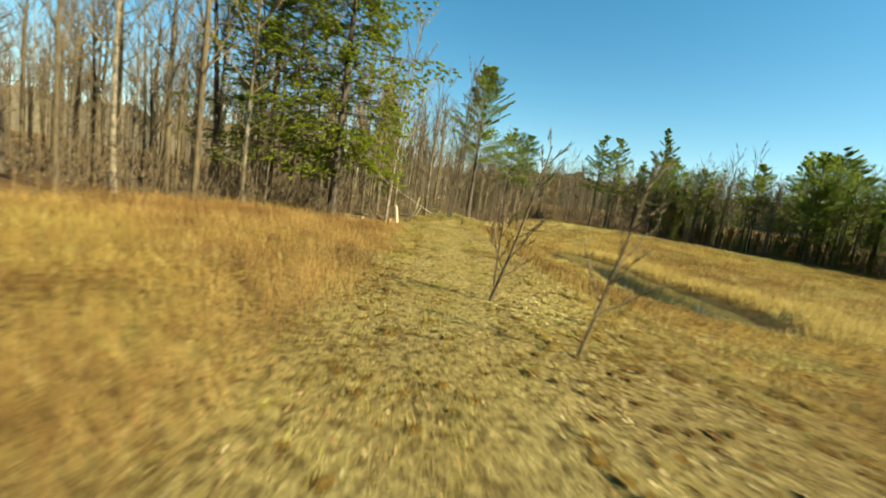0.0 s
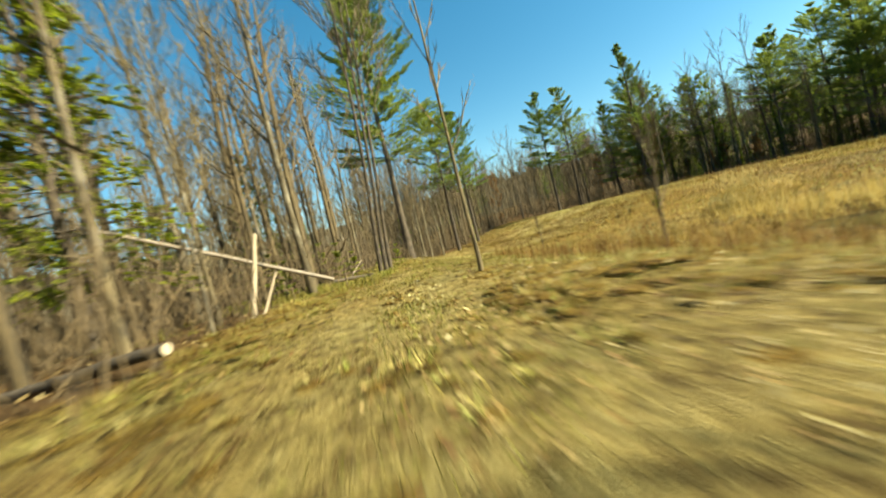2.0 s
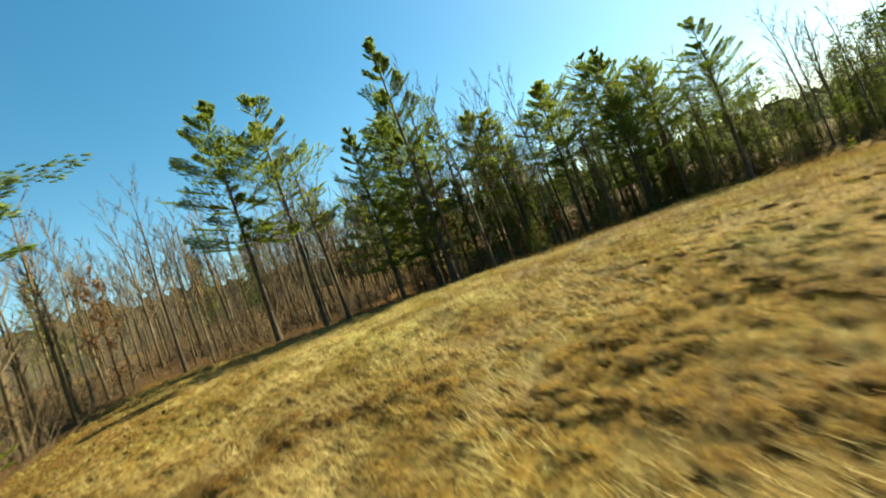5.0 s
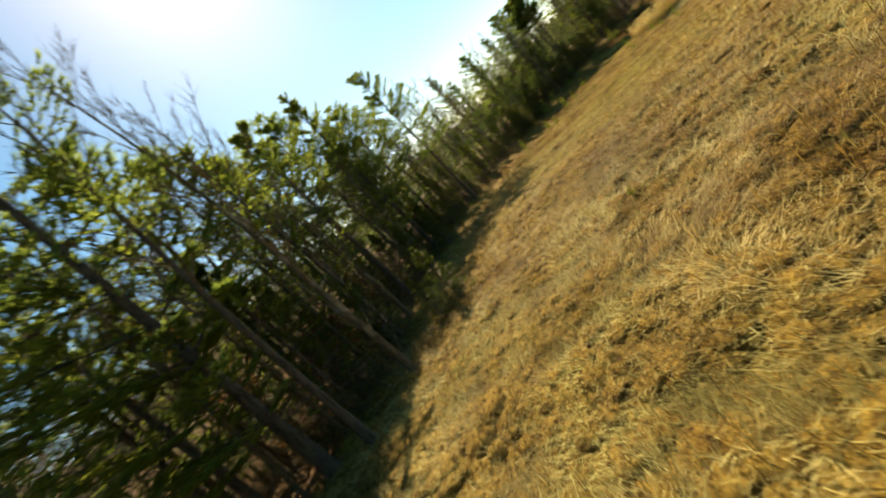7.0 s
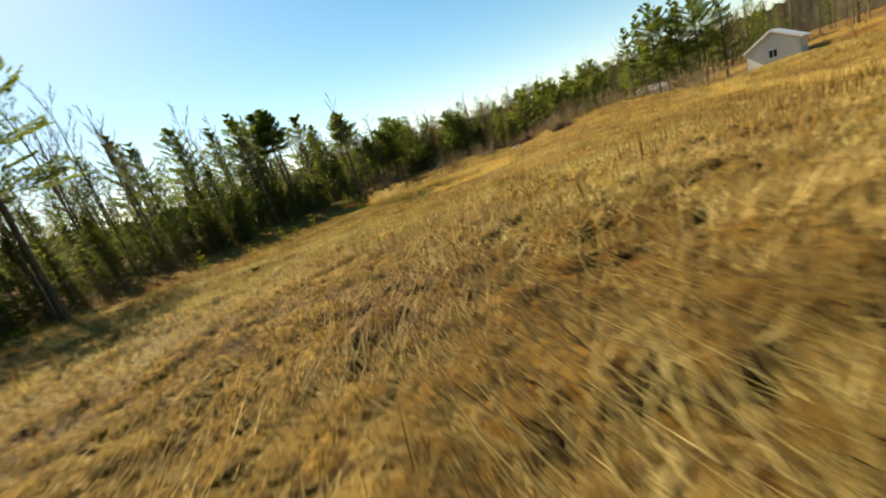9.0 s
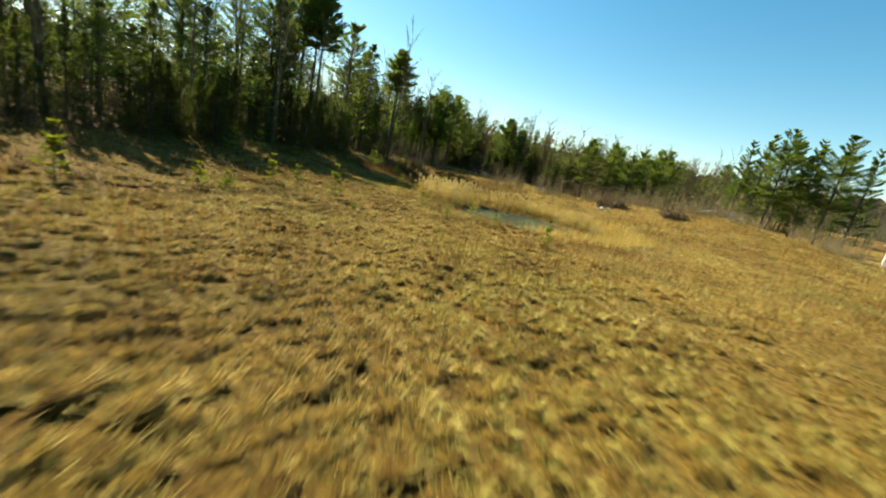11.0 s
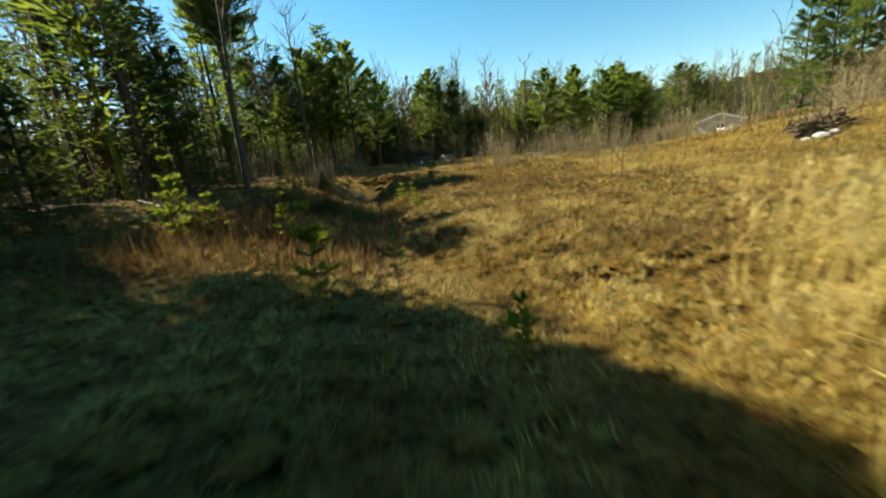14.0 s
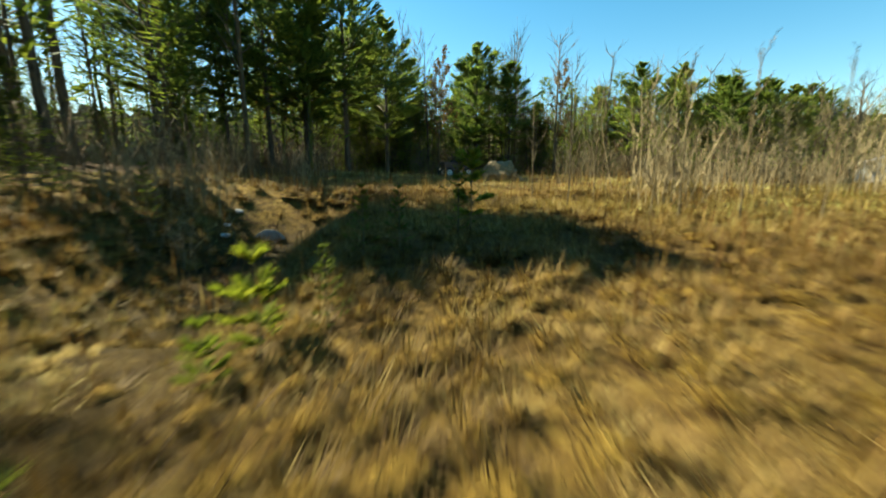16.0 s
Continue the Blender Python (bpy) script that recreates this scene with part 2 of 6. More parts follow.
# pipe colour taken near black, the shade inside put into the colour
M_INSIDE = plain_material("shaded_pipe_inside", (0.012, 0.011, 0.01), 0.9, 0, 0.3, 6)
M_SIDING = plain_material("white_siding", (0.78, 0.77, 0.72), 0.6, 0, 0.05, 2)
M_METALROOF = plain_material("pale_metal_roof", (0.62, 0.66, 0.64), 0.45, 0.2, 0.06, 1)
M_SHINGLE = plain_material("grey_shingles", (0.16, 0.16, 0.165), 0.85, 0, 0.2, 14)
M_TRIM = plain_material("white_trim", (0.82, 0.81, 0.77), 0.5, 0, 0.04, 3)
M_GLASS = plain_material("dark_glass", (0.03, 0.04, 0.05), 0.08, 0, 0.1, 1)
M_WHITEPAINT = plain_material("white_vehicle_paint", (0.80, 0.80, 0.78), 0.3, 0, 0.04, 2)
M_DARKPAINT = plain_material("dark_vehicle_paint", (0.03, 0.034, 0.045), 0.3, 0, 0.1, 2)
M_RUBBER = plain_material("tyre_rubber", (0.02, 0.02, 0.02), 0.9, 0, 0.1, 5)
M_STONE = plain_material("pale_stone", (0.52, 0.48, 0.42), 0.9, 0, 0.2, 6)
M_MOUND = plain_material("gravelly_earth", (0.27, 0.19, 0.085), 0.95, 0, 0.4, 9)
M_DIRT = plain_material("piled_earth", (0.15, 0.10, 0.055), 0.95, 0, 0.4, 4)
M_OLDLEAF = leaf_material("clinging_brown_leaves", [(0.0, (0.20, 0.085, 0.03)), (1.0, (0.48, 0.25, 0.09))], 0.35)


# ---- the lie of the land ----
TAB = np.random.RandomState(7).rand(256, 256)


def vnoise(x, y):
    """Smooth value noise in 0..1 with a cell of one metre."""
    x, y = np.asarray(x, float) + 1000.0, np.asarray(y, float) + 1000.0
    i, j = np.floor(x).astype(int), np.floor(y).astype(int)
    u, v = x - i, y - j
    u, v = u * u * (3 - 2 * u), v * v * (3 - 2 * v)
    a, b, c, d = TAB[i % 256, j % 256], TAB[(i + 1) % 256, j % 256], TAB[i % 256, (j + 1) % 256], TAB[(i + 1) % 256, (j + 1) % 256]
    return (a * (1 - u) + b * u) * (1 - v) + (c * (1 - u) + d * u) * v


def step(x, a, b):
    t = np.clip((np.asarray(x, float) - a) / (b - a), 0, 1)
    return t * t * (3 - 2 * t)


def bell(x, y, cx, cy, sx, sy):
    return np.exp(-0.5 * (((x - cx) / sx) ** 2 + ((y - cy) / sy) ** 2))


def road_x(y):
    y = np.asarray(y, float)
    return -0.1 + 0.010 * np.clip(y - 25, 0, 60) ** 2


def pond_one(x, y):
    """Under 1 inside the long ditch pond beside the track."""
    cx = 13.2 - 0.02 * (y - 22)
    return ((x - cx) / (2.3 + 0.4 * np.sin(y * 0.45))) ** 2 + ((y - 23.5) / 11.5) ** 4


def pond_two(x, y):
    """Under 1 inside the reed pond."""
    return ((x - 47.5) ** 2 + (y - 21.5) ** 2) / 21.0 + 0.10 * np.sin(1.3 * x) + 0.08 * np.sin(1.7 * y)


def ditch(x, y):
    cx = 60.3 + 2.3 * step(y, 4, -6) - step(y, 8, 20) * 4.6
    return np.exp(-0.5 * ((x - cx) / 1.25) ** 2) * step(y, 24, 16) * step(y, -8.6, -7.0) * (0.6 + 0.75 * step(y, 4, -5))


def land(x, y):
    x, y = np.asarray(x, float), np.asarray(y, float)
    z = 0.12 - 1.05 * step(x, 2.0, 8.8)
    z = z + 0.35 * step(x, 16, 26) - 0.35 * step(x, 34, 50)
    z = z + 1.35 * step(x, 61, 71) * step(y, -14, 8)
    z = z + 1.0 * step(x, 58, 75) * step(y, 8, -14) * 0.7
    z = z + 1.28 * step(y, 33, 58) * step(x, 9, 26)
    z = z + 2.1 * bell(x, y, 25, -2, 10.5, 10) - 1.7 * bell(x, y, 13, -37, 13, 9)
    z = z + 0.9 * step(y, 2, -18) * step(x, 40, 52)
    z = z + 0.45 * step(x, -2.2, -6) * step(y, 24, 14)
    z = z + 1.2 * step(x, -8, -60) + 0.5 * step(y, 60, 120)
    z = z - 0.95 * np.exp(-np.clip(pond_one(x, y), 0, 9) ** 2 * 0.75)
    z = z - 1.15 * np.exp(-np.clip(pond_two(x, y), 0, 9) ** 2 * 0.75)
    z = z - 1.0 * ditch(x, y)
    far = np.hypot(x - 30, y - 20)
    z = z + 4.5 * step(far, 110, 260)
    z = z + 4.0 * step(far, 56, 110) * step(x, 20, 48) * step(y, -4, 26)
    rough = 0.20 * (vnoise(x * 0.55, y * 0.55) - 0.5) + 0.13 * (vnoise(x * 1.9 + 40, y * 1.9) - 0.5) + 0.9 * (vnoise(x * 0.06 + 9, y * 0.06) - 0.5) * step(far, 60, 120)
    track = np.exp(-0.5 * ((x - road_x(y)) / 1.5) ** 2) * step(y, 58, 46)
    z = z + rough * (1 - 0.6 * track) - 0.05 * np.exp(-0.5 * ((np.abs(x - road_x(y)) - 0.75) / 0.28) ** 2) * step(y, 50, 40)
    return z


def land_at(x, y):
    return float(land(np.array([x]), np.array([y]))[0])


def inside(poly, x, y):
    x, y = np.asarray(x, float), np.asarray(y, float)
    hit = np.zeros(x.shape, bool)
    n = len(poly)
    for k in range(n):
        (ax, ay), (bx, by) = poly[k], poly[(k + 1) % n]
        cross = (ay > y) != (by > y)
        with np.errstate(divide="ignore", invalid="ignore"):
            xi = (bx - ax) * (y - ay) / (by - ay if by != ay else 1e-9) + ax
        hit ^= cross & (x < xi)
    return hit


WOOD_WEST = [(-18, -12), (-13.5, 8), (-8.5, 19), (-5.2, 25.5), (-3.4, 34), (-2.0, 41), (-0.8, 50), (2.6, 58), (5.5, 66), (11, 75), (19, 85), (29, 96), (22, 130), (-70, 130), (-70, -12)]
WOOD_EAST = [(29, 96), (32, 88), (35.5, 80.5), (40, 74), (43, 70.5), (48.5, 66), (57, 57.5), (63, 50), (67, 39), (68.5, 27), (68.5, 17), (69.5, 4), (71, -9), (66.5, -13.5), (64.5, -22), (120, -60), (140, 60), (90, 130), (22, 130)]
WOOD_SOUTH = [(64.5, -22), (61, -29), (50, -37), (38, -43), (22, -49), (0, -56), (-30, -56), (-30, -100), (90, -100), (120, -60)]
WOODS = (WOOD_WEST, WOOD_EAST, WOOD_SOUTH)


def in_woods(x, y):
    return inside(WOOD_WEST, x, y) | inside(WOOD_EAST, x, y) | inside(WOOD_SOUTH, x, y)


def zones(x, y):
    track = np.exp(-0.5 * ((x - road_x(y)) / (0.95 + 0.6 * step(y, 20, 10))) ** 4) * step(y, 56, 44) * (0.20 + 0.55 * vnoise(x * 0.9, y * 0.5))
    track = np.maximum(track, 0.34 * np.exp(-(np.abs(x - road_x(y) - 1.0) / 5.0) ** 4) * step(y, 66, 50) * (0.6 + 0.8 * vnoise(x * 0.5 + 4, y * 0.5)))
    jx, jy = x + 1.6 * (vnoise(x * 0.7, y * 0.7) - 0.5), y + 1.6 * (vnoise(x * 0.7 + 50, y * 0.7) - 0.5)
    wood = in_woods(jx, jy).astype(float)
    wood = np.maximum(wood, 0.75 * step(np.hypot(x - 30, y - 20), 95, 130))
    # browner ground along the way, darkened for the shade between tussocks
    gap_shade = np.exp(-((x - np.interp(y, (3, 21, 31, 40, 52), (58, 58, 56, 51, 46.3))) / 6.0) ** 4) * step(y, 54, 46)
    wood = np.maximum(wood, (0.30 + 0.16 * step(y, 17, 11)) * gap_shade * step(vnoise(x * 0.7 + 21, y * 0.7), 0.15, 0.6))
    mud = np.clip(np.maximum(np.exp(-np.clip(pond_one(x, y), 0, 9) ** 2 * 0.6), np.exp(-np.clip(pond_two(x, y), 0, 9) ** 2 * 0.9)), 0, 1)
    mud = np.maximum(mud, 0.8 * np.clip(ditch(x, y) * 1.25 - 0.35, 0, 1))
    return track, wood, mud


def mesh_of(name, verts, faces, mat, smooth=False):
    me = bpy.data.meshes.new(name)
    me.from_pydata(verts, [], faces)
    me.materials.append(mat)
    if smooth:
        me.polygons.foreach_set("use_smooth", [True] * len(me.polygons))
    me.update()
    return me


def array_mesh(name, verts, tris, mat):
    """A mesh of triangles from numpy arrays."""
    me = bpy.data.meshes.new(name)
    me.vertices.add(len(verts))
    me.vertices.foreach_set("co", np.ascontiguousarray(verts, np.float32).ravel())
    me.loops.add(tris.size)
    me.loops.foreach_set("vertex_index", np.ascontiguousarray(tris, np.int32).ravel())
    me.polygons.add(len(tris))
    me.polygons.foreach_set("loop_start", np.arange(0, tris.size, 3, dtype=np.int32))
    me.materials.append(mat)
    me.update(calc_edges=True)
    return me


def build_ground():
    core = np.arange(-96, 96.01, 1.0)
    tail = 96 + np.cumsum(1.0 * 1.22 ** np.arange(1, 33))
    line = np.concatenate([-tail[::-1], core, tail])
    gx, gy = np.meshgrid(line + 28, line + 22, indexing="xy")
    gz = land(gx, gy)
    n = len(line)
    verts = np.stack([gx.ravel(), gy.ravel(), gz.ravel()], 1)
    idx = np.arange(n * n).reshape(n, n)
    a, b, c, d = idx[:-1, :-1].ravel(), idx[:-1, 1:].ravel(), idx[1:, 1:].ravel(), idx[1:, :-1].ravel()
    tris = np.concatenate([np.stack([a, b, c], 1), np.stack([a, c, d], 1)])
    me = array_mesh("ground", verts, tris, M_GROUND)
    me.polygons.foreach_set("use_smooth", np.ones(len(tris), bool))
    layer = me.color_attributes.new("zone", "FLOAT_COLOR", "POINT")
    t, w, m = zones(gx.ravel(), gy.ravel())
    layer.data.foreach_set("color", np.stack([t, w, m, np.ones_like(t)], 1).astype(np.float32).ravel())
    tagged(new("ground", me), "rough field of matted dry straw-coloured grass with a worn track", "ground", kind="structure")


build_ground()


def build_pond(name, test, level, box, label, mat):
    """Water out to where it meets the banks."""
    x0, y0, x1, y1 = box
    sx = 0.35
    xs, ys = np.arange(x0, x1, sx), np.arange(y0, y1, sx)
    keep = [(x, y) for x in xs for y in ys if test(x, y) < 2.4]
    verts, faces = [], []
    index = {}
    for x, y in keep:
        quad = []
        for dx, dy in ((0, 0), (sx, 0), (sx, sx), (0, sx)):
            k = (round((x + dx) / sx), round((y + dy) / sx))
            if k not in index:
                index[k] = len(verts)
                verts.append((x + dx, y + dy, level))
            quad.append(index[k])
        faces.append(quad)
    tagged(new(name, mesh_of(name, verts, faces, mat, True)), label, "water", kind="structure")


build_pond("water_ditch", pond_one, -1.22, (8, 8, 19, 38), "still dark water of a narrow ditch pond mirroring sky", M_DITCH)
build_pond("water_puddle", lambda x, y: ((x - 60.1) / 0.85) ** 2 + ((y - 9.2) / 1.3) ** 2, -1.44, (58, 6, 62.5, 12), "shallow puddle of standing water in the ditch", M_DITCH)
build_pond("water_pond", pond_two, -1.42, (40, 12, 58, 31), "shallow blue-green pond water between dry reeds", M_WATER)


# ---- building blocks ----
class Shape:
    """Vertices and faces gathered for one mesh."""

    def __init__(self):
        self.v, self.f = [], []

    def tube(self, pts, radii, sides=5, cap=False):
        base = len(self.v)
        up = Vector((0, 0, 1))
        for k, (p, r) in enumerate(zip(pts, radii)):
            a = Vector(pts[min(k + 1, len(pts) - 1)]) - Vector(pts[max(k - 1, 0)])
            a.normalize()
            s = a.cross(up) if abs(a.z) < 0.95 else a.cross(Vector((1, 0, 0)))
            s.normalize()
            t = a.cross(s)
            for i in range(sides):
                w = 2 * math.pi * i / sides
                self.v.append(tuple(Vector(p) + (s * math.cos(w) + t * math.sin(w)) * r))
        for k in range(len(pts) - 1):
            for i in range(sides):
                j = (i + 1) % sides
                self.f.append((base + k * sides + i, base + k * sides + j, base + (k + 1) * sides + j, base + (k + 1) * sides + i))
        if cap:
            self.f.append(tuple(base + i for i in reversed(range(sides))))
            self.f.append(tuple(base + (len(pts) - 1) * sides + i for i in range(sides)))

    def spike(self, p, q, r, sides=3):
        """A thin tapered twig from p to q."""
        base = len(self.v)
        a = (Vector(q) - Vector(p)).normalized()
        s = a.cross(Vector((0.13, 0.31, 0.94))).normalized()
        t = a.cross(s)
        for i in range(sides):
            w = 2 * math.pi * i / sides
            self.v.append(tuple(Vector(p) + (s * math.cos(w) + t * math.sin(w)) * r))
        self.v.append(tuple(q))
        for i in range(sides):
            self.f.append((base + i, base + (i + 1) % sides, base + sides))

    def sliver(self, p, q, r):
        """The thinnest twig, one narrow face."""
        base = len(self.v)
        p, q = Vector(p), Vector(q)
        s = (q - p).cross(Vector((math.sin(base), math.cos(base * 1.7), 0.4))).normalized() * r
        self.v += [tuple(p - s), tuple(p + s), tuple(q)]
        self.f.append((base, base + 1, base + 2))

    def needle(self, p, d, width, side):
        """A tuft of needles from p, pointed along d."""
        base = len(self.v)
        p, d = Vector(p), Vector(d)
        s = side * (width / 2)
        self.v += [tuple(p - s), tuple(p + s), tuple(p + d)]
        self.f.append((base, base + 1, base + 2))

    def blade(self, p, d, width, side):
        """A flat spray of needles, or a leaf, from p along d."""
        base = len(self.v)
        p, d = Vector(p), Vector(d)
        s = side * (width / 2)
        self.v += [tuple(p), tuple(p + d - s), tuple(p + d * 0.9 + s)]
        self.f.append((base, base + 1, base + 2))

    def box(self, c, size, m=None):
        base = len(self.v)
        for dx in (-0.5, 0.5):
            for dy in (-0.5, 0.5):
                for dz in (-0.5, 0.5):
                    p = Vector((c[0] + dx * size[0], c[1] + dy * size[1], c[2] + dz * size[2]))
                    self.v.append(tuple(m @ p if m else p))
        for q in ((0, 1, 3, 2), (4, 6, 7, 5), (0, 4, 5, 1), (2, 3, 7, 6), (0, 2, 6, 4), (1, 5, 7, 3)):
            self.f.append(tuple(base + i for i in q))

    def mesh(self, name, mat, smooth=False):
        return mesh_of(name, self.v, self.f, mat, smooth)


def part(name, shape, mat, parent, label="", smooth=False):
    ob = new(name, shape.mesh(name, mat, smooth) if isinstance(shape, Shape) else shape)
    ob.parent = parent
    if label:
        ob["label"] = label
    return ob


def thing(name, label, category, group="", where=(0, 0, 0)):
    e = new(name)
    e.empty_display_size = 0.3
    e.location = where
    return tagged(e, label, category, group)


def unit(rng, a, b):
    """A direction at an angle a (radians) from straight up, heading b."""
    return Vector((math.sin(a) * math.cos(b), math.sin(a) * math.sin(b), math.cos(a)))


def rooted(x, y, turn=0.0, size=1.0, sink=0.06, lean=(0, 0)):
    return pose(x, y, land_at(x, y) - sink, lean[0], lean[1], turn) @ Matrix.Diagonal((size, size, size, 1))


# ---- trees ----
def bare_shapes(seed, height, girth, clear=0.42, limbs=16, lean=0.0, forks=1, fine=10):
    """Trunk and bare branches of a leafless tree."""
    r = random.Random(seed)
    trunk, crown = Shape(), Shape()
    for fork in range(forks):
        heading = r.uniform(0, 6.28)
        pts, radii = [], []
        x = y = 0.0
        dx, dy = lean * math.cos(heading) + r.uniform(-0.02, 0.02), lean * math.sin(heading) + r.uniform(-0.02, 0.02)
        n = 9
        for k in range(n + 1):
            h = height * k / n * (1 - 0.08 * fork)
            pts.append((x + fork * 0.18, y, h))
            flare = 1.35 if k == 0 else 1.0
            radii.append(max(0.012, girth * flare * (1 - k / n) ** 0.8 + 0.010) * (1 - 0.2 * fork))
            dx += r.uniform(-0.035, 0.035)
            dy += r.uniform(-0.035, 0.035)
            x += dx * height / n
            y += dy * height / n
        trunk.tube(pts, radii, 7)

        def along(s):
            s = min(max(s, 0), 0.999) * n
            k = int(s)
            return Vector(pts[k]).lerp(Vector(pts[k + 1]), s - k), radii[k] * (1 - (s - k)) + radii[k + 1] * (s - k)

        if height > 8:
            for _ in range(14):
                p, rad = along(r.uniform(0.08, clear))
                d = unit(r, r.uniform(0.7, 1.5), r.uniform(0, 6.28))
                e = p + d * height * r.uniform(0.05, 0.14)
                crown.spike(p, e, 0.018)
                for _ in range(3):
                    w = p.lerp(e, r.uniform(0.3, 0.95))
                    crown.sliver(w, w + (d + unit(r, r.uniform(0, 1.5), r.uniform(0, 6.28))).normalized() * height * r.uniform(0.025, 0.06), 0.012)
        for k in range(limbs):
            s = clear + (0.98 - clear) * (k + r.random()) / limbs
            p, rad = along(s)
            b = k * 2.4 + r.uniform(-0.5, 0.5)
            tilt = r.uniform(0.45, 0.95) * (1.15 - 0.5 * s)
            length = height * r.uniform(0.16, 0.30) * (1.15 - 0.75 * s)
            d = unit(r, tilt, b)
            mid = p + d * length * 0.5 + Vector((0, 0, length * 0.04))
            end = p + d * length * 0.9 + Vector((0, 0, length * 0.22))
            crown.tube([p, mid, end], [max(0.014, rad * 0.45), max(0.012, rad * 0.28), 0.007], 4)
            for j in range(4):
                u = 0.25 + 0.72 * (j + r.random()) / 4
                q = p.lerp(mid, u * 2) if u < 0.5 else mid.lerp(end, u * 2 - 1)
                d2 = (d + unit(r, r.uniform(0.3, 1.3), b + r.uniform(-1.6, 1.6)) * 0.9).normalized()
                l2 = length * r.uniform(0.25, 0.45)
                e2 = q + d2 * l2 + Vector((0, 0, l2 * 0.15))
                crown.spike(q, e2, max(0.011, rad * 0.16))
                for _ in range(fine):
                    w = q.lerp(e2, r.uniform(0.2, 0.95))
                    d3 = (d2 + unit(r, r.uniform(0.1, 1.5), r.uniform(0, 6.28)) * 0.9).normalized()
                    crown.sliver(w, w + d3 * l2 * r.uniform(0.4, 0.95), 0.013)
    return trunk, crown


def bare_tree(seed, height, girth, label, bark=None, twig=None, group="bare trees at the edge of the wood", **kw):
    trunk, crown = bare_shapes(seed, height, girth, **kw)
    t = thing("bare_tree", label, "tree", group)
    part("trunk", trunk, bark or M_BARK, t, smooth=True)
    part("crown", crown, twig or M_TWIG, t)
    return t


def pine_shapes(seed, height, girth, clear=0.38, whorls=15, reach=0.27, tufts=14, droop=0.0, tuft=0.48, per=9, thin=0.21, boughs=5):
    """Trunk with limbs, and needles in flat tiers with gaps between them."""
    r = random.Random(seed)
    wood, green = Shape(), Shape()
    n = 8
    x = y = 0.0
    pts, radii = [], []
    for k in range(n + 1):
        pts.append((x, y, height * k / n))
        radii.append(girth * (1.3 if k == 0 else 1) * (1 - k / n) ** 0.75 + 0.012 * min(1, height / 8))
        x += r.uniform(-0.012, 0.012) * height / n
        y += r.uniform(-0.012, 0.012) * height / n
    wood.tube(pts, radii, 7)

    def along(s):
        s = min(max(s, 0), 0.999) * n
        k = int(s)
        return Vector(pts[k]).lerp(Vector(pts[k + 1]), s - k)

    if height > 3:
        for _ in range(16):
            p = along(r.uniform(0.10, max(clear, 0.15)))
            d = unit(r, r.uniform(1.2, 1.7), r.uniform(0, 6.28))
            wood.spike(p, p + d * height * r.uniform(0.03, 0.10), 0.022)
    thick = 0.035 if height > 3 else 0.006
    for k in range(whorls):
        s = clear + (0.985 - clear) * (k + r.uniform(0.0, 0.8)) / whorls
        p = along(s)
        q = (s - clear) / (1 - clear)
        shape = min(1.0, 0.6 + q * 1.9) * (1 - q) ** 0.7 if droop < 0.1 else (1 - q) ** 0.75 if whorls < 25 else min(1.0, 0.75 + q) * (1 - q) ** 0.5 * r.uniform(0.7, 1.1)
        count = r.choice((boughs - 1, boughs, boughs, boughs + 1))
        turn = r.uniform(0, 6.28)
        for i in range(count):
            length = height * reach * max(0.09, shape) * r.choice((0.35, 0.6, 0.85, 1.0, 1.0, 1.3))
            b = turn + 6.28 * i / count + r.uniform(-0.4, 0.4)
            tilt = 1.5 - 0.75 * q + droop + r.uniform(-0.12, 0.12)
            d = unit(r, tilt, b)
            end = p + d * length + Vector((0, 0, length * (0.18 - droop * 0.9)))
            mid = p.lerp(end, 0.5)
            wood.spike(p, end, thick * (1.0 - 0.6 * q))
            across = Vector((-math.sin(b), math.cos(b), 0))
            if height > 3:
                for lane in (-2, -1, 1, 2):
                    wood.spike(p.lerp(end, 0.3), p.lerp(end, 0.95) + across * length * lane * 0.09, thick * 0.4)
            for j in range(tufts):
                u = 0.22 + 0.80 * math.sqrt((j + r.random()) / tufts)
                c = (p.lerp(mid, u * 2) if u < 0.5 else mid.lerp(end, min(u * 2 - 1, 1.0)))
                off = ((j % 5 - 2) * 0.15 + r.gauss(0, 0.05)) * (1.2 - 0.6 * u) * (0.4 + 0.6 * u)
                c = c + across * length * off + Vector((0, 0, r.uniform(-0.05, 0.07) * length * 0.3 - abs(off) * length * droop))
                if droop > 0.1:
                    c.z -= 0.5 * min(1.0, height / 10) * r.random() ** 1.6
                fan = (d + across * off * 3.0).normalized()
                for _ in range(per):
                    v = (fan * r.uniform(0.45, 1.1) + across * r.uniform(-0.45, 0.45) + Vector((0, 0, r.uniform(-0.15 - droop * 1.5, 0.42 - 1.5 * droop)))).normalized()
                    side = v.cross(Vector((r.uniform(-0.6, 0.6), r.uniform(-0.6, 0.6), r.uniform(-1, 1)))).normalized()
                    size = tuft * r.uniform(0.6, 1.3)
                    green.needle(c - v * size * 0.2, v * size, size * thin, side)
    return wood, green


def pine_tree(seed, height, girth, label, needles=None, name="pine_tree", group="pines round the field", **kw):
    wood, green = pine_shapes(seed, height, girth, **kw)
    t = thing(name, label, "tree", group)
    part("trunk", wood, M_DARKBARK if height > 3 else M_TWIG, t, smooth=True)
    part("crown", green, needles or M_NEEDLE, t)
    return t


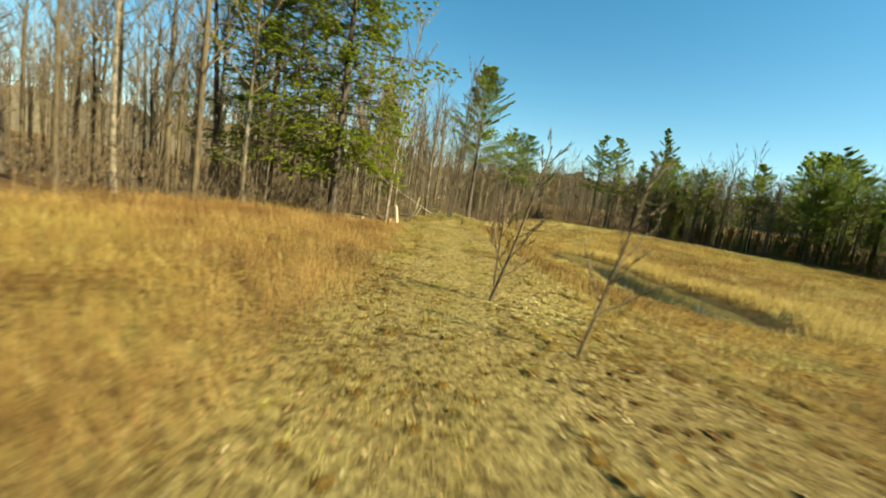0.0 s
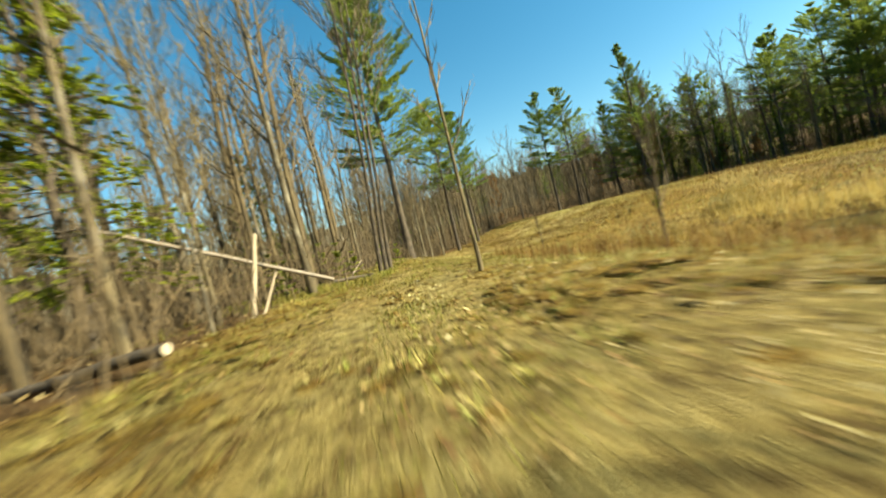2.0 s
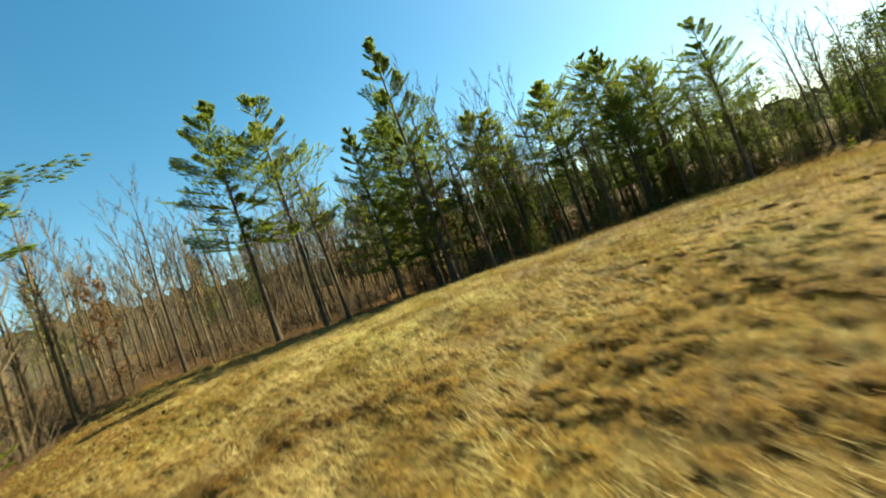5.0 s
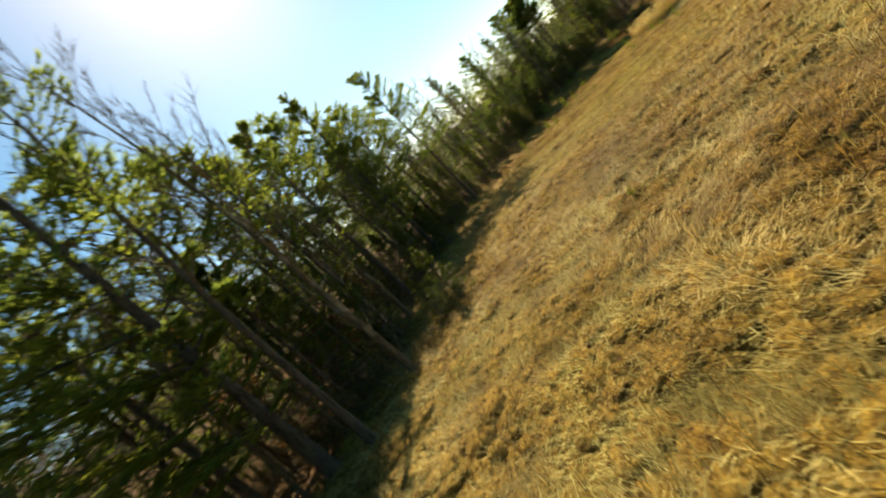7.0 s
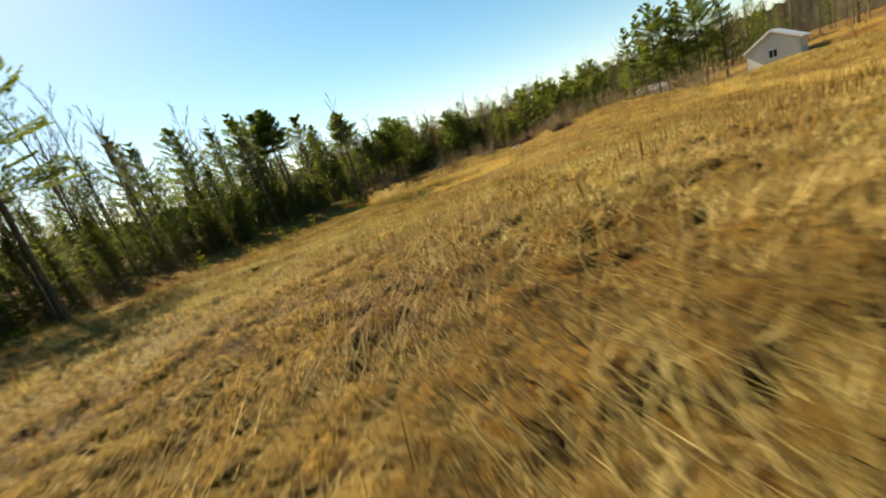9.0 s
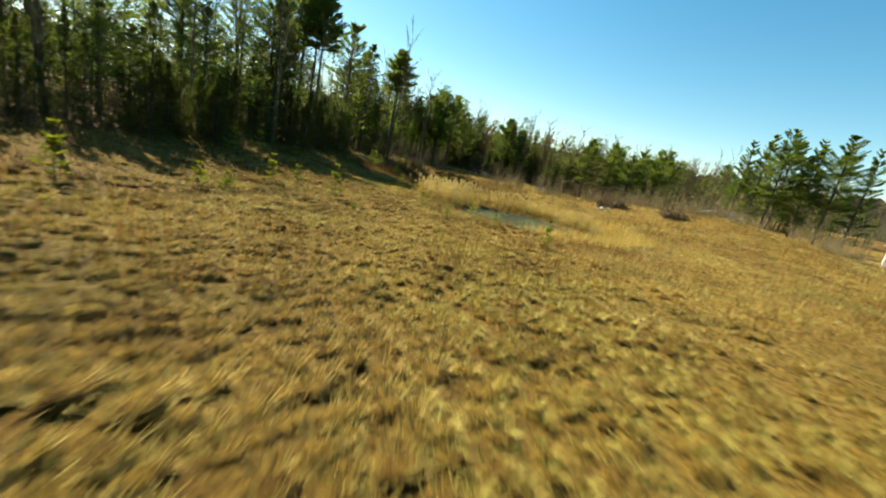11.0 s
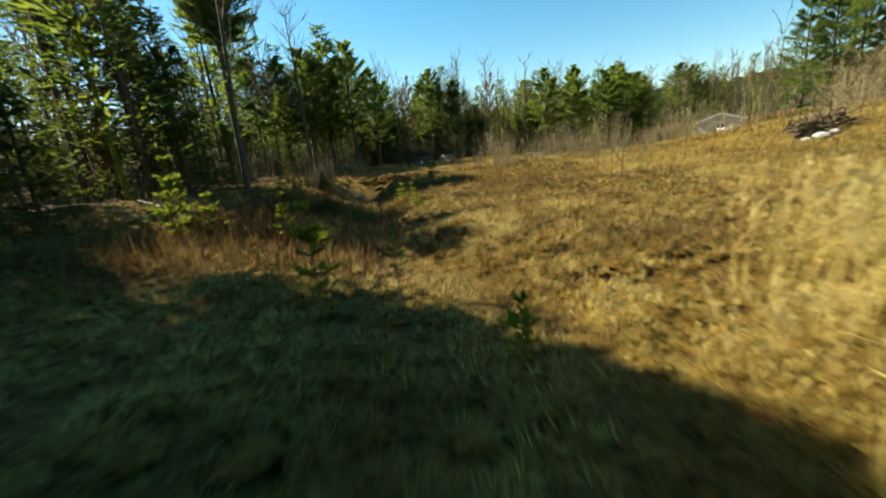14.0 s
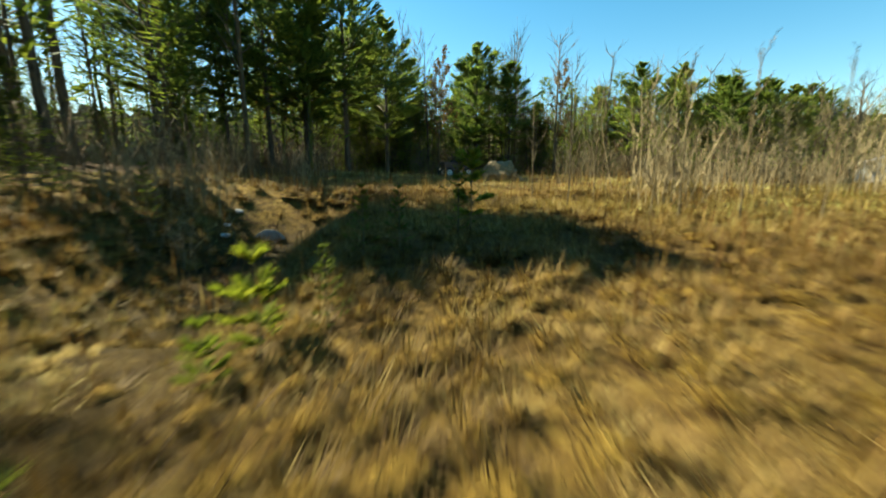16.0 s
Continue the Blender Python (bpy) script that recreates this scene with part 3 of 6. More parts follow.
def shrub_shapes(seed, height, whips, spread, twigs=16):
    r = random.Random(seed)
    s = Shape()
    for k in range(whips):
        b = r.uniform(0, 6.28)
        x, y = r.gauss(0, spread * 0.35), r.gauss(0, spread * 0.35)
        h = height * r.uniform(0.4, 1.12)
        d = unit(r, abs(r.gauss(0, 0.26)), b)
        p0 = Vector((x, y, -0.05))
        p1 = p0 + d * h * 0.5
        p2 = p0 + d * h + Vector((r.uniform(-0.1, 0.1), r.uniform(-0.1, 0.1), 0)) * h
        s.tube([p0, p1, p2], [0.013, 0.008, 0.002], 3)
        for _ in range(twigs):
            q = p1.lerp(p2, r.uniform(-0.4, 0.85))
            e = q + unit(r, r.uniform(0.2, 0.9), r.uniform(0, 6.28)) * h * r.uniform(0.12, 0.32)
            s.sliver(q, e, 0.008)
    return s


def bare_shrub(seed, height, whips, spread, label, group, mat):
    t = thing("bare_shrub", label, "shrub", group)
    part("crown", shrub_shapes(seed, height, whips, spread), mat, t)
    return t


# ---- kinds of trees, each built once ----
BARES = [bare_tree(11, 15, 0.10, "tall slender bare tree with grey bark", clear=0.36),
         bare_tree(12, 17, 0.13, "tall bare forest tree with mottled grey bark", clear=0.30, limbs=17),
         bare_tree(13, 13, 0.08, "thin bare young tree with pale grey bark", clear=0.3, lean=0.05, bark=M_PALE),
         bare_tree(14, 16, 0.11, "bare forest tree with two grey stems", clear=0.4, forks=2, limbs=11),
         bare_tree(15, 11, 0.055, "thin leaning bare tree with few branches", clear=0.22, lean=0.09, limbs=12),
         bare_tree(16, 18, 0.15, "large bare tree with rough dark bark", clear=0.34, limbs=18, bark=M_DARKBARK, twig=M_DARKTWIG)]

PALEBARE = bare_tree(20, 15, 0.105, "pale smooth-barked bare tree at the wood's edge", clear=0.34, limbs=15, bark=M_PALE)
SLIM = bare_tree(19, 16, 0.075, "slim dark-barked tree, one of three together", clear=0.4, limbs=14, bark=M_DARKBARK, twig=M_DARKTWIG)


def brown_leaved(seed, height, girth, label):
    t = bare_tree(seed, height, girth, label, group="brown-leaved trees", clear=0.2, limbs=18)
    crown = [c for c in t.children if c.name.startswith("crown")][0]
    r = random.Random(seed)
    s = Shape()
    ends = [v.co.copy() for v in crown.data.vertices]
    for _ in range(1300):
        p = r.choice(ends)
        d = unit(r, r.uniform(0.6, 2.2), r.uniform(0, 6.28))
        s.blade(p, d * r.uniform(0.12, 0.26), 0.13, d.cross(Vector((r.uniform(-1, 1), r.uniform(-1, 1), r.uniform(-1, 1)))).normalized())
    part("foliage", s, M_OLDLEAF, t, "clinging orange-brown dead leaves")
    return t


BROWNS = [brown_leaved(17, 10, 0.09, "young tree still holding its orange-brown leaves"), brown_leaved(18, 4, 0.035, "small beech with clinging orange leaves")]
PINES = [pine_tree(21, 20, 0.22, "tall white pine with a dark trunk and ragged tiers", tufts=48, tuft=0.37, per=12, thin=0.18),
         pine_tree(22, 18, 0.20, "tall pine with a high uneven crown", clear=0.42, whorls=12, reach=0.30, tufts=52, tuft=0.37, per=12, thin=0.18),
         pine_tree(23, 21, 0.24, "tall full pine green far down its trunk", clear=0.16, whorls=19, reach=0.22, tufts=46, tuft=0.37, per=12, thin=0.18),
         pine_tree(24, 16, 0.17, "slim pine with a small open crown", clear=0.46, whorls=10, reach=0.26, tufts=46, tuft=0.36, per=12, thin=0.18)]
HEMS = [pine_tree(31, 12, 0.15, "dense dark hemlock with drooping green boughs", M_HEMLOCK, "hemlock_tree", "hemlocks in the wood", clear=0.06, whorls=24, reach=0.25, tufts=18, droop=0.2, tuft=0.20, per=22, thin=0.30),
        pine_tree(32, 9, 0.11, "shaggy young hemlock reaching down to the ground", M_HEMLOCK, "hemlock_tree", "hemlocks in the wood", clear=0.03, whorls=19, reach=0.28, tufts=16, droop=0.18, tuft=0.20, per=22, thin=0.30),
        pine_tree(33, 17, 0.19, "big yellow-green hemlock in sunlight at the wood's edge", M_SUNNY, "hemlock_tree", "hemlocks in the wood", clear=0.16, whorls=34, reach=0.27, tufts=32, droop=0.2, tuft=0.20, per=34, thin=0.34),
        pine_tree(34, 13, 0.13, "slender sunlit hemlock among bare trunks", M_SUNNY, "hemlock_tree", "hemlocks in the wood", clear=0.14, whorls=24, reach=0.20, tufts=18, droop=0.2, tuft=0.27, per=13, thin=0.32)]
STOUT = [pine_tree(28, 13, 0.17, "broad dark green pine in the far row", clear=0.32, whorls=13, reach=0.33, boughs=6, tufts=48, tuft=0.36, per=12, thin=0.19),
         pine_tree(29, 12, 0.16, "pointed green pine rising over bare woods", clear=0.22, whorls=14, reach=0.29, boughs=6, tufts=48, tuft=0.36, per=12, thin=0.19)]
HIGHPINE = pine_tree(36, 18, 0.19, "tall pine with a long bare trunk and a dense high crown", clear=0.62, whorls=12, reach=0.17, boughs=7, tufts=60, tuft=0.36, per=16, thin=0.18)
BIGPINE = pine_tree(25, 23, 0.30, "very tall pine with a thick dark trunk by the track", M_NEEDLE, clear=0.36, whorls=22, reach=0.27, tufts=80, tuft=0.36, per=15, thin=0.15)
NEARPINES = [pine_tree(26, 20, 0.21, "tall pine with flat tiered boughs, one of a pair", clear=0.36, whorls=14, reach=0.27, tufts=68, tuft=0.34, per=16, thin=0.14), pine_tree(27, 20, 0.22, "full dark pine at the corner of the wood", clear=0.12, whorls=18, reach=0.22, tufts=62, tuft=0.34, per=16, thin=0.14)]
SEEDS = [pine_tree(41, 1.5, 0.014, "small bright green pine seedling in dry grass", M_YOUNG, "pine_seedling", "pine seedlings in the field", clear=0.12, whorls=6, reach=0.26, tufts=8, tuft=0.15, per=12, thin=0.17, boughs=4),
         pine_tree(42, 1.1, 0.011, "little yellow-green pine seedling", M_YOUNG, "pine_seedling", "pine seedlings in the field", clear=0.10, whorls=5, reach=0.34, tufts=8, tuft=0.14, per=12, thin=0.17, boughs=4),
         pine_tree(43, 1.4, 0.014, "slim dark green spruce seedling in brown weeds", M_HEMLOCK, "spruce_seedling", "pine seedlings in the field", clear=0.10, whorls=8, reach=0.25, tufts=8, tuft=0.07, per=9, thin=0.16, boughs=5)]
SHRUBS = [bare_shrub(51, 3.2, 16, 1.6, "clump of thin pale bare saplings", "bare scrub on the bank", M_WHIP),
          bare_shrub(52, 2.4, 20, 1.3, "low thicket of straw-grey bare stems", "bare scrub on the bank", M_WHIP),
          bare_shrub(53, 1.3, 22, 1.0, "low reddish-brown bare brush", "brush along the wood's edge", M_DARKTWIG)]


FIRST = set()


def plant(ob, x, y, turn=0.0, size=1.0, label="", lean=(0, 0), sink=0.08):
    m = rooted(x, y, turn, size, sink, lean)
    loc, rot, sc = m.decompose()
    if ob.name not in FIRST:
        FIRST.add(ob.name)
        made = ob
        made.location, made.rotation_euler, made.scale = loc, rot.to_euler(), sc
    else:
        made = copy_thing(ob, Matrix.LocRotScale(loc, rot, None))
        made.rotation_euler = rot.to_euler()
        made.scale = sc
    if label:
        made["label"] = label
    return made


# way of the flight over the ground, to keep it clear
WAY = [(-0.4, -2.5), (-0.2, 11), (-0.1, 27), (1.7, 39.7), (4.5, 47), (12, 58), (19.7, 66), (24, 70), (27.5, 71.5), (30.5, 71.3), (33, 69.7), (35.2, 65), (40.5, 58.5), (46.3, 52.2), (51, 40.2), (56, 30.9), (58.1, 21), (57.7, 12.3), (57.9, 3), (58.3, -4)]


def clear_of_way(x, y, gap):
    for (ax, ay), (bx, by) in zip(WAY, WAY[1:]):
        dx, dy = bx - ax, by - ay
        t = max(0, min(1, ((x - ax) * dx + (y - ay) * dy) / (dx * dx + dy * dy)))
        if math.hypot(x - ax - t * dx, y - ay - t * dy) < gap:
            return False
    return True


def scatter(rng, poly, count, gap, box, taken, near=None):
    """Places in a wood, no closer than gap to each other."""
    out = []
    x0, y0, x1, y1 = box
    for _ in range(count * 60):
        if len(out) >= count:
            break
        x, y = rng.uniform(x0, x1), rng.uniform(y0, y1)
        if not inside(poly, x, y) or not clear_of_way(x, y, 2.6):
            continue
        if near and not near(x, y):
            continue
        if any((x - a) ** 2 + (y - b) ** 2 < gap * gap for a, b in taken):
            continue
        taken.append((x, y))
        out.append((x, y))
    return out


TAKEN = []


def keyed(ob, x, y, height,  native, turn=0, label="", lean=(0, 0)):
    TAKEN.append((x, y))
    return plant(ob, x, y, turn, (height - land_at(x, y)) / native, label, lean)


# trees that stand out
keyed(BIGPINE, 4.5, 60.0, 23.0, 23, 20)
keyed(PINES[0], 15.7, 75.5, 16.8, 20, 80)
keyed(PINES[1], 12.0, 72.0, 17.0, 18, 140)
keyed(NEARPINES[0], 34.4, 86.3, 21.2, 20, 30)
keyed(NEARPINES[0], 36.6, 83.2, 20.4, 20, 200)
keyed(NEARPINES[1], 41.2, 73.4, 21.6, 20, 60)
keyed(NEARPINES[1], 42.6, 75.6, 17.0, 20, 250)
keyed(HEMS[0], 43.6, 71.6, 9.0, 12, 10)
keyed(PINES[2], 69.7, 74.2, 21.5, 21, 120)
keyed(HIGHPINE, 72.6, -11.4, 16.4, 18, 75, "lone tall pine standing proud of the wood")
keyed(STOUT[0], 76.5, -50.0, 17.5, 13, 10)
keyed(STOUT[1], 57.0, -43.5, 13.0, 12, 10)
for x, y, top, k in ((72.6, -16.2, 10.5, 0), (71.3, -19.5, 11.2, 1), (69.1, -20.1, 11.8, 0), (67.8, -22.4, 13.0, 1), (65.4, -23.0, 13.0, 0), (63.3, -26.0, 10.8, 1), (56.5, -36.4, 12.2, 1), (53.2, -36.6, 10.5, 0), (30.1, -40.2, 10.0, 1), (26.6, -40.6, 9.8, 0), (24.6, -39.9, 9.0, 1)):
    keyed(STOUT[k], x, y, top, (13, 12)[k], x * 37)
keyed(STOUT[1], 38.5, -42.6, 12.0, 12, 10)
keyed(STOUT[1], 33.5, -44.0, 12.2, 12, 70)
keyed(STOUT[0], 27.0, -47.5, 11.5, 13, 10)
keyed(STOUT[0], 20.5, -49.0, 11.0, 13, 150)
keyed(HEMS[2], -6.8, 21.5, 22.0, 17, 0)
keyed(HEMS[2], -10.8, 21.6, 19.0, 17, 130, "yellow-green hemlock beside a larger one")
keyed(HEMS[3], -6.8, 38.5, 13.0, 13, 40)
keyed(BARES[1], -1.7, 40.8, 15.0, 17, 0, "grey-barked bare tree with flared roots beside the track")
for x, y, top, turn in ((0.86, 44.6, 17.0, 350), (1.10, 44.8, 16.5, 6), (1.32, 44.9, 16.0, 14)):
    keyed(SLIM, x, y, top, 16, turn, "slim dark-barked tree, one of three together", (0, 3.0))
keyed(PALEBARE, -4.05, 25.8, 15.0, 15, 20, "pale smooth-barked bare tree at the wood's edge")
keyed(PALEBARE, -10.4, 30.9, 18.0, 15, 140, "large pale knotted bare tree inside the wood")
keyed(BARES[2], -13.0, 13.0, 16.0, 13, 200, "pale sunlit bare tree above brown grass")
for x, y, k in ((-6.2, 27.6, 0), (-7.4, 29.5, 1), (-5.6, 31.5, 3), (-8.8, 33.0, 1), (-4.6, 35.5, 0), (-3.9, 38.4, 4), (-6.0, 43.0, 1), (-11.2, 31.5, 5), (-4.5, 49.0, 1), (0.2, 54.0, 0), (1.8, 58.0, 4), (6.8, 66.0, 2), (8.0, 69.0, 2), (7.2, 70.5, 0), (9.8, 71.0, 2)):
    keyed(BARES[k], x, y, (15, 17, 13, 16, 11, 18)[k] * 0.95, (15, 17, 13, 16, 11, 18)[k], (x * 77) % 360)

# close dark hemlocks and pines that shade the field
for x, y, top, k in ((71.6, 12.4, 6.0, 0), (70.8, 2.3, 13.8, 0), (71.5, 18.6, 12.5, 0), (71.2, 17.3, 9.8, 0), (73.0, -0.8, 13.4, 0), (71.4, -3.2, 8.5, 0), (76.4, -7.0, 12.0, 0), (74.8, 0.4, 12.0, 0), (77.5, -11.0, 9.5, 0)):
    keyed(HEMS[k], x, y, top, 12, x * 91, "tall dense hemlock shading the field's edge")
for x, y, top, k in ((81.0, 6.5, 17.5, 0), (82.5, 3.0, 18.0, 2), (76.5, 17.5, 15.0, 2), (73.6, 16.7, 15.8, 2), (77.0, 23.0, 15.0, 0)):
    keyed(PINES[k], x, y, top, (20, 18, 21, 16)[k], x * 91, "tall pine with a dark trunk at the field's edge")
for x, y, top in ((72.3, 11.9, 16.0), (72.6, 10.4, 16.0), (73.2, 12.7, 15.8)):
    keyed(HIGHPINE, x, y, top, 18, x * 91)
low = random.Random(31)
for _ in range(30):
    x, y = low.uniform(66.4, 70.0), low.uniform(7, 38)
    if inside(WOOD_EAST, x + 1.5, y):
        plant(HEMS[1], x, y, low.uniform(0, 360), low.uniform(0.26, 0.5), "low bushy hemlock skirting the wood's edge")
for x, y, size in ((69.2, 2.2, 0.72), (69.4, -2.9, 0.4), (66.6, -4.4, 0.3), (62.4, 4.5, 0.2), (65.2, 1.6, 0.22)):
    TAKEN.append((x, y))
    plant(HEMS[1], x, y, x * 70, size, "shaggy dark hemlock on the shaded ditch bank")
for x, y, top, k in ((68.2, -1.6, 16.0, 5),):
    keyed(BARES[k], x, y, top, (15, 17, 13, 16, 11, 18)[k], x * 57, "tall bare tree with a dark trunk beside the ditch")
rng = random.Random(5)
for n, (x, y) in enumerate(scatter(rng, WOOD_WEST, 118, 1.5, (-34, 4, 30, 100), TAKEN)):
    k, turn, size = rng.choice((0, 0, 1, 1, 2, 3, 4, 5)), rng.uniform(0, 360), rng.uniform(0.75, 1.12)
    if (n % 8 or y > 60) and not (-5.5 < x < -2 and 39 < y < 46):
        plant(BARES[k], x, y, turn, size)
for x, y in scatter(rng, WOOD_WEST, 48, 0.9, (-24, 8, 28, 100), TAKEN):
    plant(BARES[rng.choice((2, 4, 4))], x, y, rng.uniform(0, 360), rng.uniform(0.4, 0.85), "thin bare understory tree among taller trunks")
for x, y in scatter(rng, WOOD_WEST, 9, 3.0, (-30, 44, 25, 95), TAKEN):
    plant(HEMS[rng.randrange(2)], x, y, rng.uniform(0, 360), rng.uniform(0.5, 1.0))
sparse = lambda x, y: y > 11 or x > 79 or (y < 2 and x > 75)
edge = lambda x, y: sparse(x, y) and not (inside(WOOD_EAST, x - 7, y - 3) and inside(WOOD_EAST, x - 5, y + 6) and inside(WOOD_EAST, x - 6, y - 7))
for x, y in scatter(rng, WOOD_EAST, 34, 2.4, (28, -25, 100, 105), TAKEN, edge):
    low = (0.42 if x < 72.5 and y > 20 else 0.62) if 16 < y < 44 and x < 76 else 1.0
    k, turn, size = rng.choice((0, 1, 2, 2, 3)), rng.uniform(0, 360), low * rng.choice((0.55, 0.7, 0.8, 0.95, 1.05))
    if not (x < 45 and y > 79) and not (71 < x < 78 and 8 < y < 14):
        plant(PINES[k], x, y, turn, size)
for x, y in scatter(rng, WOOD_EAST, 52, 1.9, (28, -25, 100, 105), TAKEN, edge):
    plant(BARES[rng.choice((0, 1, 2, 3, 4, 5))], x, y, rng.uniform(0, 360), rng.uniform(0.7, 1.0))
for x, y in scatter(rng, WOOD_EAST, 48, 1.8, (34, -25, 90, 90), TAKEN, edge):
    k, turn, size = rng.randrange(2), rng.uniform(0, 360), rng.uniform(0.3, 0.62)
    if not (x < 44 and y > 77):
        plant(HEMS[k], x, y, turn, size)
for x, y in scatter(rng, WOOD_EAST, 4, 3.2, (34, -25, 105, 105), TAKEN):
    k, turn, size = rng.randrange(4), rng.uniform(0, 360), rng.uniform(0.75, 1.0)
    if y > -15 or x > 77:
        plant(PINES[k], x, y, turn, size)
for x, y in scatter(rng, WOOD_SOUTH, 16, 2.6, (-10, -70, 95, -20), TAKEN):
    plant(STOUT[rng.randrange(2)], x, y, rng.uniform(0, 360), rng.uniform(0.8, 1.25))
for x, y in scatter(rng, WOOD_SOUTH, 34, 2.0, (-10, -70, 95, -20), TAKEN):
    plant(BARES[rng.choice((0, 1, 2, 3, 5))], x, y, rng.uniform(0, 360), rng.uniform(0.55, 0.8))
for x, y in scatter(rng, WOOD_SOUTH, 14, 2.4, (20, -60, 90, -20), TAKEN):
    plant(HEMS[rng.randrange(2)], x, y, rng.uniform(0, 360), rng.uniform(0.45, 0.8))
for x, y in scatter(rng, WOOD_EAST, 50, 1.2, (56, -14, 76, 58), TAKEN, lambda x, y: sparse(x, y) and not inside(WOOD_EAST, x - 3.5, y)):
    plant(HEMS[1], x, y, rng.uniform(0, 360), rng.uniform(0.28, 0.6), "small dense hemlock at the shaded wood's edge")
for x, y, k, size in ((48.0, -40.0, 0, 1.1), (40.0, -45.0, 0, 0.9), (60.0, -33.0, 0, 1.0), (31.0, -49.0, 0, 1.0), (70.0, -24.0, 0, 0.9), (50.5, 70.0, 1, 1.1), (46.2, 71.5, 1, 0.8), (48.2, 69.6, 1, 0.9), (52.0, 66.5, 1, 1.0), (45.0, 74.0, 0, 0.8), (61.5, 55.5, 1, 1.0), (38.5, 80.0, 0, 0.7), (71.0, 12.0, 1, 0.9), (74.0, 0.0, 1, 1.0), (27.5, 95.0, 0, 0.9)):
    TAKEN.append((x, y))
    plant(BROWNS[k], x, y, x * 31, size)
# hemlocks under the pines along the south edge
dark = random.Random(44)
for _ in range(34):
    k = dark.randrange(3)
    (ax, ay), (bx, by) = WOOD_SOUTH[k], WOOD_SOUTH[k + 1]
    u = dark.random()
    x, y = ax + (bx - ax) * u + dark.uniform(0, 5), ay + (by - ay) * u - dark.uniform(0.5, 6)
    plant(HEMS[dark.randrange(2)], x, y, dark.uniform(0, 360), dark.uniform(0.4, 0.8))
# trees at the turn of the field
keyed(PINES[2], 57.8, 58.3, 17.8, 21, 40)
keyed(NEARPINES[0], 62.3, 49.2, 17.4, 20, 100, "tall feathery pine leaning over the wood's edge")
keyed(PINES[1], 60.2, 55.0, 15.8, 18, 10)
keyed(BARES[1], 40.6, 69.6, 15.5, 17, 150, "bare spreading tree with a dark forked trunk at the corner")
keyed(BARES[5], 39.7, 72.0, 16.5, 18, 60, "bare tree with long sweeping grey limbs at the corner")
keyed(BARES[3], 46.0, 69.2, 14.5, 16, 220)
keyed(BARES[4], 18.3, -23.7, 11.8, 11, 0, "lone thin bare tree above the scrub bank")
for x, y, size in ((41.6, 66.2, 0.34), (42.6, 66.9, 0.26), (44.6, 68.6, 0.5), (50.8, 62.6, 0.5), (54.0, 59.0, 0.42)):
    TAKEN.append((x, y))
    plant(HEMS[1], x, y, x * 70, size, "dark bushy hemlock at the corner of the wood")
keyed(HIGHPINE, 71.57, -9.63, 15.8, 18, 15, "tall pine with a bare dark trunk above the ditch")
# pines behind the bank
for x, y, h, k in ((17.5, -21.5, 14.0, 1), (15.6, -20.5, 15.2, 1), (13.7, -19.5, 16.0, 0), (10.5, -18.2, 15.2, 1), (8.0, -16.7, 15.8, 0), (11.5, -22.5, 15.0, 3), (6.0, -20.0, 15.5, 0), (9.0, -21.0, 15.0, 1), (4.0, -17.5, 15.0, 1)):
    keyed(NEARPINES[k % 2] if k != 3 else STOUT[0], x, y, h, 20 if k != 3 else 13, x * 50, "pine in a sunlit group behind the scrub bank")


def lite_tree(seed, height, green):
    r = random.Random(seed)
    s = Shape()
    s.tube([(0, 0, -0.2), (r.uniform(-.3, .3), r.uniform(-.3, .3), height * 0.5), (r.uniform(-.6, .6), r.uniform(-.6, .6), height)], [0.14, 0.10, 0.02], 4)
    for k in range(26 if not green else 480):
        if green:
            q = r.random() ** 0.8
            z = height * (0.12 + 0.88 * q)
            rad = height * 0.27 * (1 - q) ** 0.7 + 0.2
            b = r.uniform(0, 6.28)
            p = Vector((math.cos(b) * rad * r.uniform(0.1, 0.9), math.sin(b) * rad * r.uniform(0.1, 0.9), z))
            v = unit(r, r.uniform(1.0, 1.7), b)
            s.needle(p, v * r.uniform(0.5, 1.1), 0.24, Vector((-math.sin(b), math.cos(b), r.uniform(-.3, .3))).normalized())
        else:
            z = height * r.uniform(0.3, 0.97)
            p = Vector((0, 0, z))
            d = unit(r, r.uniform(0.3, 0.9), r.uniform(0, 6.28))
            e = p + d * height * r.uniform(0.12, 0.26) * (1.2 - z / height * 0.7)
            s.spike(p, e, 0.045)
            for _ in range(4):
                w = p.lerp(e, r.uniform(0.3, 1))
                s.sliver(w, w + (d + unit(r, r.uniform(0, 1.4), r.uniform(0, 6.28))).normalized() * height * r.uniform(0.06, 0.14), 0.022)
    return s


def spread_stuff(name, shapes, places, mat, label, category):
    """Many far, uncountable things in one mesh."""
    vs, ts, off = [], [], 0
    packs = []
    for s in shapes:
        v = np.array(s.v)
        t = np.array([(f[0], f[k], f[k + 1]) for f in s.f for k in range(1, len(f) - 1)])
        packs.append((v, t))
    r = np.random.RandomState(len(places))
    for k, (x, y, size) in enumerate(places):
        v, t = packs[k % len(packs)]
        a = r.rand() * 6.28
        c, s = math.cos(a), math.sin(a)
        w = np.stack([(v[:, 0] * c - v[:, 1] * s) * size + x, (v[:, 0] * s + v[:, 1] * c) * size + y, v[:, 2] * size + land_at(x, y)], 1)
        vs.append(w)
        ts.append(t + off)
        off += len(v)
    return tagged(new(name, array_mesh(name, np.concatenate(vs), np.concatenate(ts), mat)), label, category, kind="stuff")


